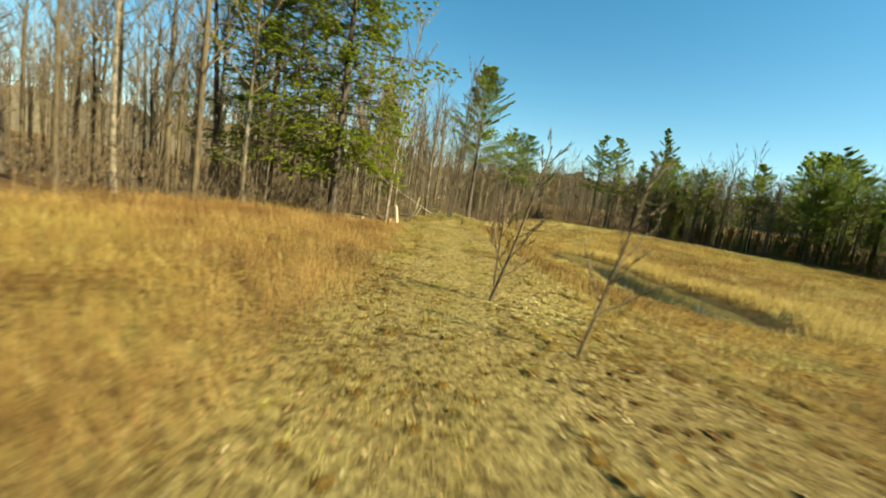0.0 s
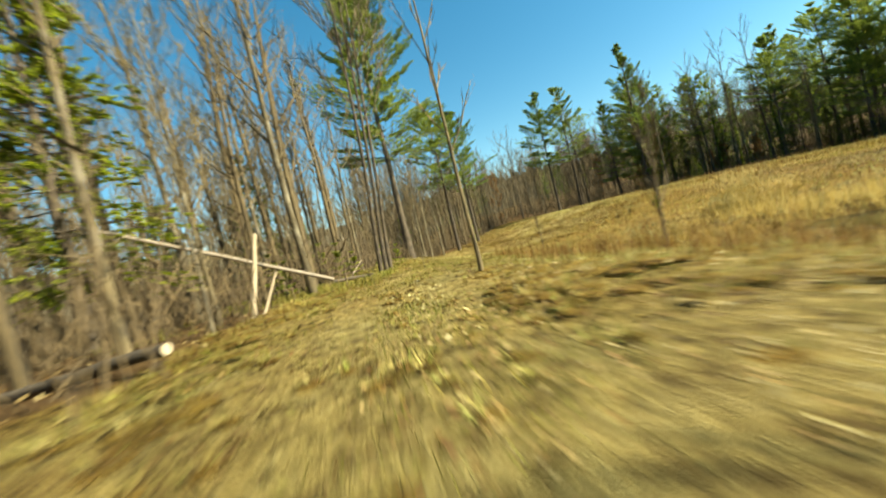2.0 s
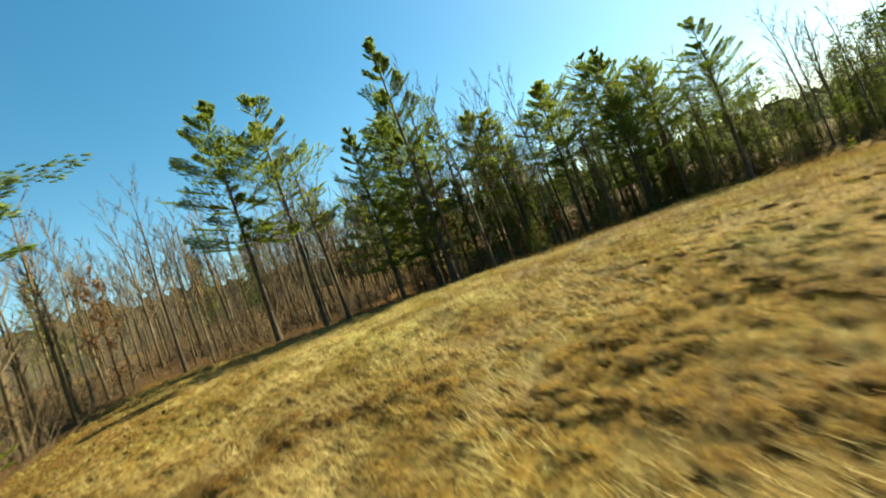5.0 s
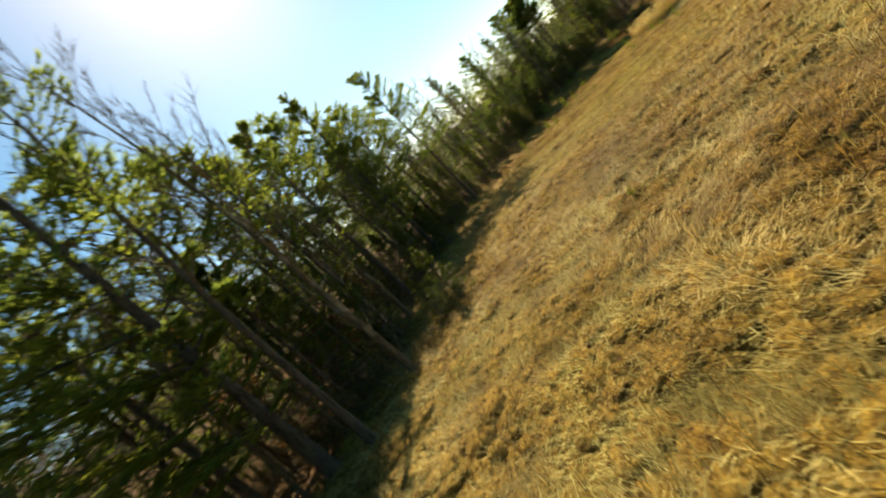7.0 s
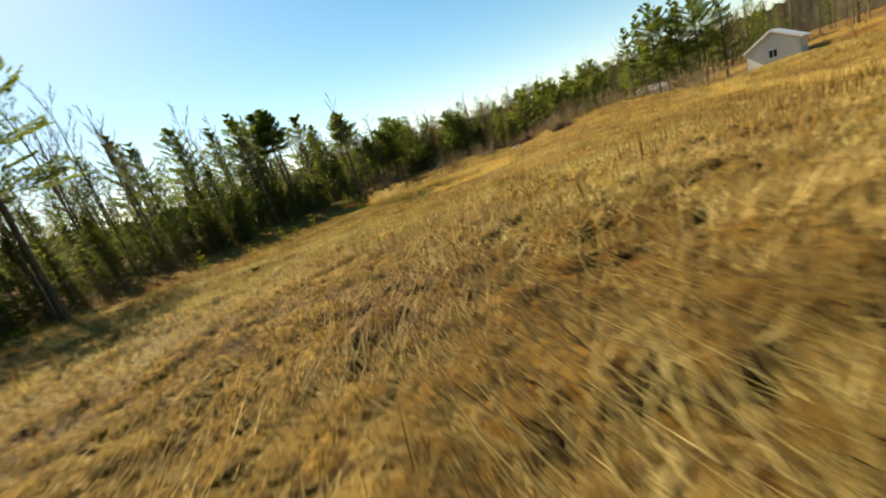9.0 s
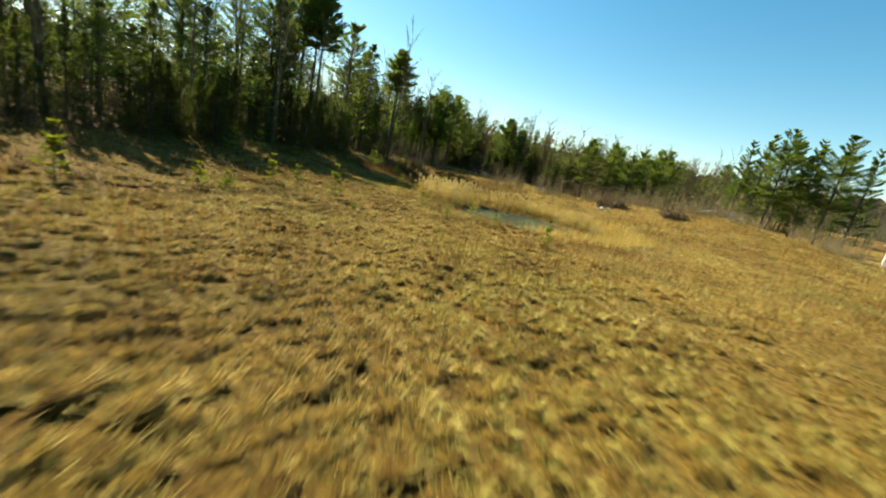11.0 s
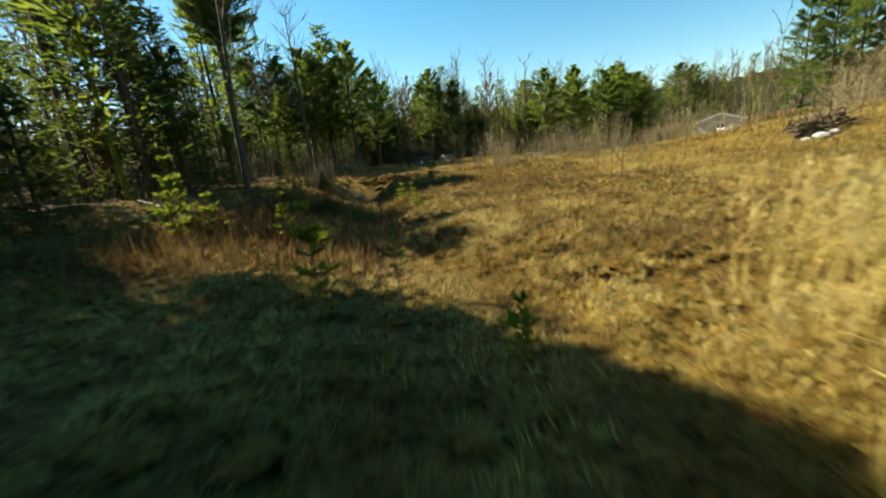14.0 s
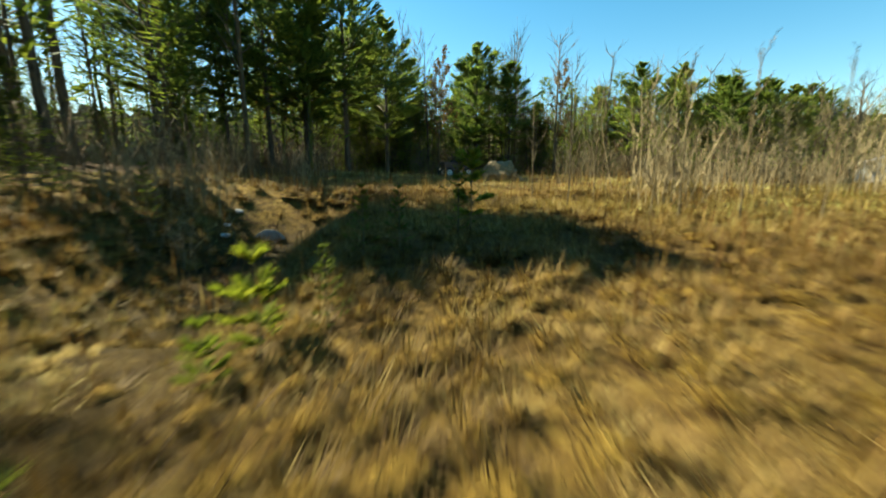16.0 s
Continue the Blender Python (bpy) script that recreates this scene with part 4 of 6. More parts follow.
def not_near(x, y, depth):
    """Whether a place lies deeper in the woods than depth."""
    w = math.hypot(30 - x, 25 - y)
    return bool(in_woods(np.array([x + depth * (30 - x) / w]), np.array([y + depth * (25 - y) / w]))[0])


def far_places(seed, count, polys, boxes, size, depth=0.0):
    r = random.Random(seed)
    out = []
    while len(out) < count:
        k = r.randrange(len(polys))
        x0, y0, x1, y1 = boxes[k]
        x, y = r.uniform(x0, x1), r.uniform(y0, y1)
        if inside(polys[k], x, y) and not (depth and not_near(x, y, depth)) and all((x - a) ** 2 + (y - b) ** 2 > 1.0 for a, b in TAKEN[-200:]):
            out.append((x, y, r.uniform(*size)))
    return out


BOXES = [(-70, 0, 25, 130), (40, -50, 140, 125), (-30, -100, 110, -35)]
deep = far_places(3, 720, WOODS, BOXES, (0.7, 1.1), 55.0) + far_places(13, 80, WOODS[:1], [(-42, 2, 2, 62)], (0.6, 1.1)) + far_places(17, 70, WOODS[:1], [(-44, 2, -13, 46)], (0.45, 0.8)) + far_places(18, 110, (WOOD_EAST,), [(38, 60, 92, 104)], (0.55, 1.0)) + far_places(14, 200, (WOOD_WEST, WOOD_EAST), [(0, 80, 30, 128), (22, 86, 70, 128)], (0.6, 1.1))
deep = [p for p in deep if not (p[0] < 76 and 20 < p[1] < 46 and p[0] > 40)]
spread_stuff("far_bare_woods", [lite_tree(60 + k, 14, False) for k in range(6)], deep, M_HAZE, "hazy depth of bare trunks and twigs inside the woods", "woods")
ring = []
rr = random.Random(9)
for k in range(420):
    a, d = rr.uniform(0, 6.28), rr.uniform(105, 150)
    ring.append((30 + d * math.cos(a), 20 + d * math.sin(a), rr.uniform(0.8, 1.3)))
spread_stuff("distant_woods", [lite_tree(70 + k, 14, False) for k in range(5)], ring, M_HAZE, "distant bare hardwood forest on low rising ground", "woods")
evergreen = far_places(4, 250, (WOOD_EAST, WOOD_EAST, WOOD_SOUTH), (BOXES[1], BOXES[1], BOXES[2]), (0.5, 1.15), 30.0) + [(x, y, s) for x, y, s in ring[::3]]
evergreen = [p for p in evergreen if not (40 < p[0] < 78 and 20 < p[1] < 46)]
spread_stuff("far_evergreens", [lite_tree(80 + k, 13, True) for k in range(6)], evergreen, M_HEMLOCK, "dark distant evergreens deep among the bare woods", "woods")

under = far_places(6, 1250, WOODS, [(-26, 6, 28, 105), (34, -25, 95, 105), (10, -65, 90, -28)], (0.8, 1.7), 26.0) + far_places(16, 220, (WOOD_WEST, WOOD_EAST), [(0, 80, 30, 125), (22, 86, 60, 125)], (0.9, 1.8))


def lite_brush(seed):
    r = random.Random(seed)
    s = Shape()
    for _ in range(22):
        p = Vector((r.gauss(0, 0.7), r.gauss(0, 0.7), -0.1))
        e = p + unit(r, abs(r.gauss(0, 0.5)), r.uniform(0, 6.28)) * r.uniform(1.0, 3.2)
        s.spike(p, e, 0.016)
        w = p.lerp(e, r.uniform(0.3, 0.8))
        s.sliver(w, w + unit(r, r.uniform(0.3, 1.0), r.uniform(0, 6.28)) * r.uniform(0.3, 0.9), 0.018)
    return s


spread_stuff("undergrowth", [lite_brush(90 + k) for k in range(6)], under, M_BRUSH, "tangle of bare brown brush under the trees", "undergrowth")


def backdrop():
    """A band of far forest all round, past the last trees."""
    m, nt, n, l, b = material("far_forest")
    pos = n.new("ShaderNodeNewGeometry").outputs["Position"]
    streak = noise_node(nt, 0.35, 6, 0.7, pos, (1, 1, 0.12))
    r = ramp(n, [(0.32, (0.032, 0.034, 0.020)), (0.5, (0.10, 0.08, 0.046)), (0.68, (0.18, 0.145, 0.085))])
    l.new(streak.outputs[0], r.inputs[0])
    l.new(r.outputs[0], b.inputs["Base Color"])
    b.inputs["Roughness"].default_value = 1.0
    s = Shape()
    k = 900
    rnd = random.Random(77)
    for i in range(k):
        a = 2 * math.pi * i / k
        x, y = 30 + 172 * math.cos(a), 20 + 172 * math.sin(a)
        base = land_at(x, y)
        top = 10.5 + 3.5 * float(vnoise(i * 0.03, 5)) + 2.5 * float(vnoise(i * 0.21, 9)) + rnd.uniform(-1.3, 1.3)
        s.v += [(x, y, base - 4), (x, y, base + top)]
    s.f += [(2 * i, 2 * ((i + 1) % k), 2 * ((i + 1) % k) + 1, 2 * i + 1) for i in range(k)]
    tagged(new("backdrop", s.mesh("backdrop", m)), "hazy line of distant brown woods on the horizon", "backdrop", kind="structure")


backdrop()


# ---- grass, reeds, litter ----
def blades(name, mat, label, x, y, length, width, lean, heading, category="grass", lift=0.0, simple=False):
    """Curved blades, one after another, in one mesh."""
    n = len(x)
    z = land(x, y) - 0.02 + lift
    ca, sa = np.cos(heading), np.sin(heading)
    side = np.stack([-sa, ca, np.zeros(n)], 1) * (width / 2)[:, None]
    base = np.stack([x, y, z], 1)
    l1, l2 = lean * 0.55, lean
    mid = base + np.stack([ca * np.sin(l1), sa * np.sin(l1), np.cos(l1)], 1) * (length * 0.5)[:, None]
    tip = mid + np.stack([ca * np.sin(l2), sa * np.sin(l2), np.cos(l2)], 1) * (length * 0.5)[:, None]
    tip[:, 2] = np.maximum(tip[:, 2], z + 0.015)
    if simple:
        v = np.stack([base - side, base + side, tip], 1).reshape(-1, 3)
        return tagged(new(name, array_mesh(name, v, np.arange(3 * n).reshape(n, 3), mat)), label, category, kind="stuff")
    v = np.stack([base - side, base + side, mid - side * 0.8, mid + side * 0.8, tip], 1).reshape(-1, 3)
    o = (np.arange(n) * 5)[:, None]
    t = np.concatenate([o + [0, 1, 3], o + [0, 3, 2], o + [2, 3, 4]])
    return tagged(new(name, array_mesh(name, v, t, mat)), label, category, kind="stuff")


R = np.random.RandomState(17)
WAYP = np.array(WAY)


def along_way(n, spread, first=0.0, last=1.0):
    """Places strewn along the flight's line over the ground."""
    seg = np.hypot(*np.diff(WAYP, axis=0).T)
    run = np.concatenate([[0], np.cumsum(seg)])
    s = (first + (last - first) * R.rand(n)) * run[-1]
    x, y = np.interp(s, run, WAYP[:, 0]), np.interp(s, run, WAYP[:, 1])
    return x + R.normal(0, spread, n), y + R.normal(0, spread, n)


def way_distance(x, y):
    best = np.full(len(x), 99.0)
    for (ax, ay), (bx, by) in zip(WAY, WAY[1:]):
        dx, dy = bx - ax, by - ay
        t = np.clip(((x - ax) * dx + (y - ay) * dy) / (dx * dx + dy * dy), 0, 1)
        best = np.minimum(best, np.hypot(x - ax - t * dx, y - ay - t * dy))
    return best


def tufted(x, y, per, radius):
    """Each place becomes a tuft of several."""
    x, y = np.repeat(x, per), np.repeat(y, per)
    return x + R.normal(0, radius, len(x)), y + R.normal(0, radius, len(y))


def open_field(x, y):
    t, w, m = zones(x, y)
    return (t < 0.42 + 0.2 * R.rand(len(x))) & (w < 0.5) & (pond_one(x, y) > 1.15) & (pond_two(x, y) > 1.1)


def places(gap, x0, x1, y0, y1):
    """An uneven grid of places."""
    gx, gy = np.meshgrid(np.arange(x0, x1, gap), np.arange(y0, y1, gap))
    return gx.ravel() + R.uniform(-0.42, 0.42, gx.size) * gap, gy.ravel() + R.uniform(-0.42, 0.42, gx.size) * gap


def tussocks(name, mat, label, x, y, radius, height, per, length, flat, wide=1.0):
    """Lumpy cushions of old grass, each with blades that lean out of it."""
    n = len(x)
    z = land(x, y)
    v, f = [], []
    ring = 7
    turn = R.uniform(0, 6.28, n)
    for k, (rad, up) in enumerate(((1.0, -0.25), (0.82, 0.55), (0.42, 0.95))):
        for i in range(ring):
            a = turn + 6.283 * (i + 0.5 * (k % 2)) / ring
            d = radius * rad * R.uniform(0.72, 1.25, n)
            v.append(np.stack([x + d * np.cos(a), y + d * np.sin(a), z + height * up * R.uniform(0.7, 1.3, n)], 1))
    v.append(np.stack([x, y, z + height * R.uniform(0.85, 1.15, n)], 1))
    for k in range(2):
        for i in range(ring):
            j = (i + 1) % ring
            a, b, c, d = k * ring + i, k * ring + j, (k + 1) * ring + i, (k + 1) * ring + j
            f += [(a, b, c), (b, d, c)] if k % 2 == 0 else [(a, b, d), (a, d, c)]
    f += [(2 * ring + i, 2 * ring + (i + 1) % ring, 3 * ring) for i in range(ring)]
    m = 3 * ring + 1
    body = np.stack(v, 1).reshape(-1, 3)
    tris = (np.arange(n)[:, None, None] * m + np.array(f)[None]).reshape(-1, 3)
    a = R.uniform(0, 6.283, n * per)
    d = np.sqrt(R.rand(n * per))
    bx, by = np.repeat(x, per), np.repeat(y, per)
    br, bh, bz = np.repeat(radius, per), np.repeat(height, per), np.repeat(z, per)
    root = np.stack([bx + np.cos(a) * d * br * 0.8, by + np.sin(a) * d * br * 0.8, bz + bh * (1 - d * d) * 0.85], 1)
    head = a + R.normal(0, 0.6, n * per) + 1.2 * (vnoise(bx * 0.4, by * 0.4) - 0.5)
    lean = np.clip(flat * (0.35 + 0.75 * d) + R.normal(0, 0.22, n * per), 0.05, 1.65)
    size = length * R.uniform(0.55, 1.3, n * per) * np.sqrt(br / br.mean())
    tip = root + np.stack([np.cos(head) * np.sin(lean), np.sin(head) * np.sin(lean), np.cos(lean)], 1) * size[:, None]
    tip[:, 2] = np.maximum(tip[:, 2], bz + 0.012)
    side = np.stack([-np.sin(head), np.cos(head), np.zeros(n * per)], 1) * (wide * R.uniform(0.005, 0.012, n * per))[:, None]
    hair = np.stack([root - side, root + side, tip], 1).reshape(-1, 3)
    more = np.arange(3 * n * per).reshape(-1, 3) + len(body)
    me = array_mesh(name, np.concatenate([body, hair]), np.concatenate([tris, more]), mat)
    me.materials.append(M_GROUND)
    me.polygons.foreach_set("material_index", np.repeat([1, 0], [len(tris), len(more)]).astype(np.int32))
    me.polygons.foreach_set("use_smooth", np.repeat([True, False], [len(tris), len(more)]))
    return tagged(new(name, me), label, "grass", kind="stuff")


def field_grass():
    # woolly tussocks close to the way, with dark gaps between them
    x, y = places(0.34, 8, 70, -9, 56)
    far = way_distance(x, y)
    keep = open_field(x, y) & (x > 36) & (R.rand(len(x)) < np.clip(1.5 - far / 7.0, 0.0, 0.95))
    wild = y > 13 + 3 * vnoise(x * 0.6, y * 0.6)
    k = keep & wild
    size = R.uniform(0.55, 1.3, k.sum())
    tussocks("matted_grass", M_GRASS, "matted woolly tussocks of dry straw-coloured field grass", x[k], y[k], 0.19 * size, 0.07 * size, 56, 0.19, 1.0, 0.75)
    k = keep & ~wild
    size = R.uniform(0.6, 1.3, k.sum())
    tussocks("long_field_grass", M_LOWGRASS, "long soft dry grass bent over in the low field", x[k], y[k], 0.17 * size, 0.06 * size, 90, 0.22, 1.1, 0.7)
    # low flattened thatch beside and on the track
    x, y = places(0.30, -7, 13, -8, 56)
    far = way_distance(x, y)
    t = zones(x, y)[0]
    keep = ~in_woods(x, y) & (pond_one(x, y) > 1.3) & (far < 6.5) & (x > -2.4 - 0.02 * y) & (R.rand(len(x)) < np.clip(1.45 - far / 6.0, 0, 0.85) * (1 - 0.45 * (t > 0.3)))
    size = R.uniform(0.5, 1.35, keep.sum()) * (1 - 0.45 * (t[keep] > 0.3))
    tussocks("flattened_grass", M_THATCH, "low flattened tan and green thatch along the track", x[keep], y[keep], 0.17 * size, 0.022 * size, 28, 0.14, 1.25, 0.55)
    # swirled mats of long straw in the high part of the field
    x, y = places(0.42, 6, 52, 46, 78)
    far = way_distance(x, y)
    keep = open_field(x, y) & (y > 50) & (R.rand(len(x)) < np.clip(1.6 - far / 8.0, 0, 0.9))
    size = R.uniform(0.6, 1.4, keep.sum())
    tussocks("straw_mats", M_STRAW, "swirled mats of long pale straw over brown thatch", x[keep], y[keep], 0.27 * size, 0.09 * size, 34, 0.34, 1.25, 0.7)
    # long pale straw lying flat in the high part of the field
    x, y = along_way(30000, 4.6, 0.27, 0.60)
    x, y = tufted(x, y, 6, 0.10)
    keep = open_field(x, y) & (y > 50 + 6 * R.rand(len(x))) & (R.rand(len(x)) < 0.45 + 0.8 * vnoise(x * 0.8, y * 0.8))
    x, y = x[keep], y[keep]
    n = len(x)
    head = 6.28 * 1.6 * vnoise(x * 0.5, y * 0.5) + R.normal(0, 0.6, n)
    blades("lying_straw", M_STRAW, "long pale dry grass lying matted and combed flat", x, y, R.uniform(0.22, 0.6, n), 0.007 + 0.010 * R.rand(n), np.clip(R.normal(1.30, 0.16, n), 0.5, 1.55), head, simple=True, lift=0.05)
    # golden straw bent over on the slope above the ditch
    x, y = R.normal(56.4, 2.0, 7000), R.uniform(9.5, 15.0, 7000)
    x, y = tufted(x, y, 5, 0.1)
    keep = open_field(x, y) & (x < 58.4 + 0.8 * R.rand(len(x))) & (R.rand(len(x)) < 1.1 * vnoise(x * 0.9 + 8, y * 0.9) - 0.1)
    x, y = x[keep], y[keep]
    n = len(x)
    blades("bent_straw", M_REED, "golden straw bent over on the slope above the ditch", x, y, R.uniform(0.15, 0.38, n), 0.005 + 0.006 * R.rand(n), np.clip(R.normal(1.1, 0.25, n), 0.3, 1.5), 6.28 * 1.6 * vnoise(x * 0.5, y * 0.5) + R.normal(0, 0.7, n), simple=True)
    # coarser tussocks over the rest of the field
    gx, gy = np.meshgrid(np.arange(-14, 70, 0.42), np.arange(-28, 92, 0.42))
    x, y = gx.ravel() + R.uniform(-0.17, 0.17, gx.size), gy.ravel() + R.uniform(-0.17, 0.17, gx.size)
    far = way_distance(x, y)
    keep = open_field(x, y) & (R.rand(len(x)) < np.clip(far / 4.6 - 0.5, 0.0, 0.9)) & (vnoise(x * 0.5 + 3, y * 0.5) > 0.2)
    x, y = tufted(x[keep], y[keep], 8, 0.10)
    n = len(x)
    head = 6.28 * 1.6 * vnoise(x * 0.35, y * 0.35) + R.normal(0, 1.2, n)
    blades("field_grass", M_FIELD, "coarse dry grass spread over the open field", x, y, R.uniform(0.14, 0.32, n), 0.018 + 0.022 * R.rand(n), np.clip(R.normal(1.0, 0.32, n), 0.05, 1.5), head, simple=True)
    # brown weeds standing in drifts
    x, y = R.uniform(6, 68, 9000), R.uniform(-20, 70, 9000)
    keep = open_field(x, y) & (vnoise(x * 0.16 + 5, y * 0.16) > np.where((x > 20) & (x < 48) & (y > -10) & (y < 16), 0.3, 0.52)) & np.array([clear_of_way(a, b, 1.6) for a, b in zip(x, y)]) & ~((x < 20) & (y > 6) & (y < 46))
    bx, by = R.uniform(3.2, 8.0, 700), R.uniform(9, 46, 700)
    k2 = (vnoise(bx * 0.4, by * 0.4) > 0.38) & (way_distance(bx, by) > 2.6)
    x, y = tufted(np.concatenate([x[keep], bx[k2]]), np.concatenate([y[keep], by[k2]]), 4, 0.25)
    n = len(x)
    blades("brown_weeds", M_REDGRASS, "drifts of standing red-brown weeds in the field", x, y, R.uniform(0.3, 0.75, n), 0.012 + 0.012 * R.rand(n), np.abs(R.normal(0.25, 0.22, n)), R.uniform(0, 6.28, n))
    # tall red-brown growth beside the track
    x, y = R.uniform(-16, -1.9, 15000), R.uniform(-6, 25, 15000)
    edge = -2.1 - 0.05 * np.clip(y - 12, 0, 20) ** 1.5 * 0.25
    keep = (x < edge + 0.6 * (vnoise(x, y) - 0.5)) & (x > -15 + 0.2 * y) & (y < 23)
    x, y = tufted(x[keep], y[keep], 5, 0.2)
    n = len(x)
    blades("tall_brown_grass", M_REDGRASS, "tall leaning red-brown grass beside the track", x, y, R.uniform(0.3, 0.8, n), 0.006 + 0.008 * R.rand(n), np.abs(R.normal(1.0, 0.34, n)), R.normal(2.6, 1.2, n), simple=True)
    # first green along the track and in damp places
    x, y = along_way(13000, 2.2, 0.0, 0.36)
    x, y = tufted(x, y, 7, 0.12)
    keep = ~in_woods(x, y) & (vnoise(x * 0.5 + 70, y * 0.5) > 0.3)
    x, y = x[keep], y[keep]
    n = len(x)
    blades("green_grass", M_GREEN, "thin new yellow-green grass along the track", x, y, R.uniform(0.05, 0.13, n), np.full(n, 0.011), np.abs(R.normal(0.8, 0.3, n)), R.uniform(0, 6.28, n), simple=True)
    x, y = R.uniform(-6.5, 3.0, 5000), R.uniform(37.5, 53, 5000)
    keep = (in_woods(x - 3.0, y)) & (way_distance(x, y) > 1.2) & (vnoise(x * 0.6 + 30, y * 0.6) > 0.42)
    x, y = tufted(x[keep], y[keep], 6, 0.12)
    n = len(x)
    blades("wood_floor_green", M_GREEN, "bright green ground cover at the foot of the trunks", x, y, R.uniform(0.08, 0.26, n), np.full(n, 0.022), np.abs(R.normal(0.6, 0.35, n)), R.uniform(0, 6.28, n))
    # new green and pale stems where the east wood meets the field
    x, y = R.uniform(38, 64, 26000), R.uniform(48, 80, 26000)
    keep = in_woods(x + 0.9, y + 0.7) & ~in_woods(x - 0.9, y - 0.9) & (vnoise(x * 0.5 + 12, y * 0.5) > 0.42)
    x, y = tufted(x[keep], y[keep], 6, 0.16)
    n = len(x)
    blades("edge_green", M_GREEN, "strip of new yellow-green grass at the wood's edge", x, y, R.uniform(0.08, 0.26, n), np.full(n, 0.02), np.abs(R.normal(0.6, 0.35, n)), R.uniform(0, 6.28, n), simple=True)
    # dark weeds standing in the ditch
    x, y = R.uniform(58.5, 67, 4200), R.uniform(-9, 14, 4200)
    keep = (way_distance(x, y) > 1.3 + 0.5 * vnoise(x, y)) & (x < 64.5 + 2 * vnoise(x * 0.4, y * 0.4)) & (vnoise(x * 0.5 + 11, y * 0.5) > 0.3) & ~in_woods(x, y)
    x, y = tufted(x[keep], y[keep], 4, 0.22)
    n = len(x)
    blades("ditch_weeds", M_DARKWEED, "dark brown dead weeds standing in the ditch", x, y, R.uniform(0.25, 0.7, n) * np.where(y < 1.0, 0.5, 1.0), 0.012 + 0.012 * R.rand(n), np.abs(R.normal(0.4, 0.3, n)), R.uniform(0, 6.28, n))
    # pale grass bent over along the water
    x, y = R.uniform(36, 58, 6000), R.uniform(8, 32, 6000)
    d = pond_two(x, y)
    keep = (d > 1.25) & (d < 3.2) & (x + 0.9 * y < 72)
    x, y = tufted(x[keep], y[keep], 5, 0.2)
    n = len(x)
    blades("bank_grass", M_REED, "pale golden grass bent over along the pond bank", x, y, R.uniform(0.4, 0.85, n), 0.012 + 0.012 * R.rand(n), np.clip(R.normal(0.85, 0.3, n), 0.1, 1.5), R.normal(1.2, 0.7, n))
    x, y = R.uniform(9, 19, 5000), R.uniform(8, 42, 5000)
    d = pond_one(x, y)
    keep = (d > 1.35) & (d < 4.6) & (x > 13.0)
    x, y = tufted(x[keep], y[keep], 4, 0.15)
    n = len(x)
    blades("ditch_grass", M_REED, "pale dry sedge edging the ditch pond", x, y, R.uniform(0.35, 0.85, n), 0.014 + 0.01 * R.rand(n), np.clip(R.normal(0.5, 0.3, n), 0.05, 1.4), R.uniform(0, 6.28, n))


field_grass()


def leaf_litter(name, x, y, size, label, mat=M_LEAF):
    n = len(x)
    z = land(x, y) + 0.012
    a = R.uniform(0, 6.28, n)
    tilt = R.normal(0, 0.35, (n, 2))
    u = np.stack([np.cos(a), np.sin(a), tilt[:, 0]], 1) * size[:, None]
    w = np.stack([-np.sin(a), np.cos(a), tilt[:, 1]], 1) * (size * 0.55)[:, None]
    c = np.stack([x, y, z + np.abs(tilt).max(1) * size * 0.5], 1)
    v = np.stack([c - u, c - w, c + u, c + w], 1).reshape(-1, 3)
    o = (np.arange(n) * 4)[:, None]
    tagged(new(name, array_mesh(name, v, np.concatenate([o + [0, 1, 2], o + [0, 2, 3]]), mat)), label, "leaves", kind="stuff")


lx, ly = along_way(34000, 2.3, 0.0, 0.38)
keep = ~in_woods(lx, ly)
leaf_litter("track_leaves", lx[keep], ly[keep], R.uniform(0.012, 0.034, keep.sum()), "pale dead leaves strewn along the track")
lx, ly = R.normal(2.4, 1.1, 15000), R.uniform(-3, 34, 15000)
keep = (pond_one(lx, ly) > 1.4) & (vnoise(lx * 0.5 + 31, ly * 0.5) + 0.3 * R.rand(15000) > 0.45)
leaf_litter("bleached_leaves", lx[keep], ly[keep], R.uniform(0.012, 0.034, keep.sum()), "bleached dead leaves drifted beside the track", M_PALELEAF)
lx, ly = R.uniform(-22, 8, 16000), R.uniform(14, 66, 16000)
keep = inside(WOOD_WEST, lx - 0.8, ly)
leaf_litter("wood_leaves", lx[keep], ly[keep], R.uniform(0.04, 0.08, keep.sum()), "brown fallen leaves under the bare trees")
lx, ly = R.uniform(36, 70, 30000), R.uniform(46, 92, 30000)
keep = inside(WOOD_EAST, lx, ly) & (vnoise(lx * 0.25 + 6, ly * 0.25) > 0.35)
leaf_litter("east_wood_leaves", lx[keep], ly[keep], R.uniform(0.05, 0.11, keep.sum()), "orange-brown fallen leaves under the pines", M_OLDLEAF)


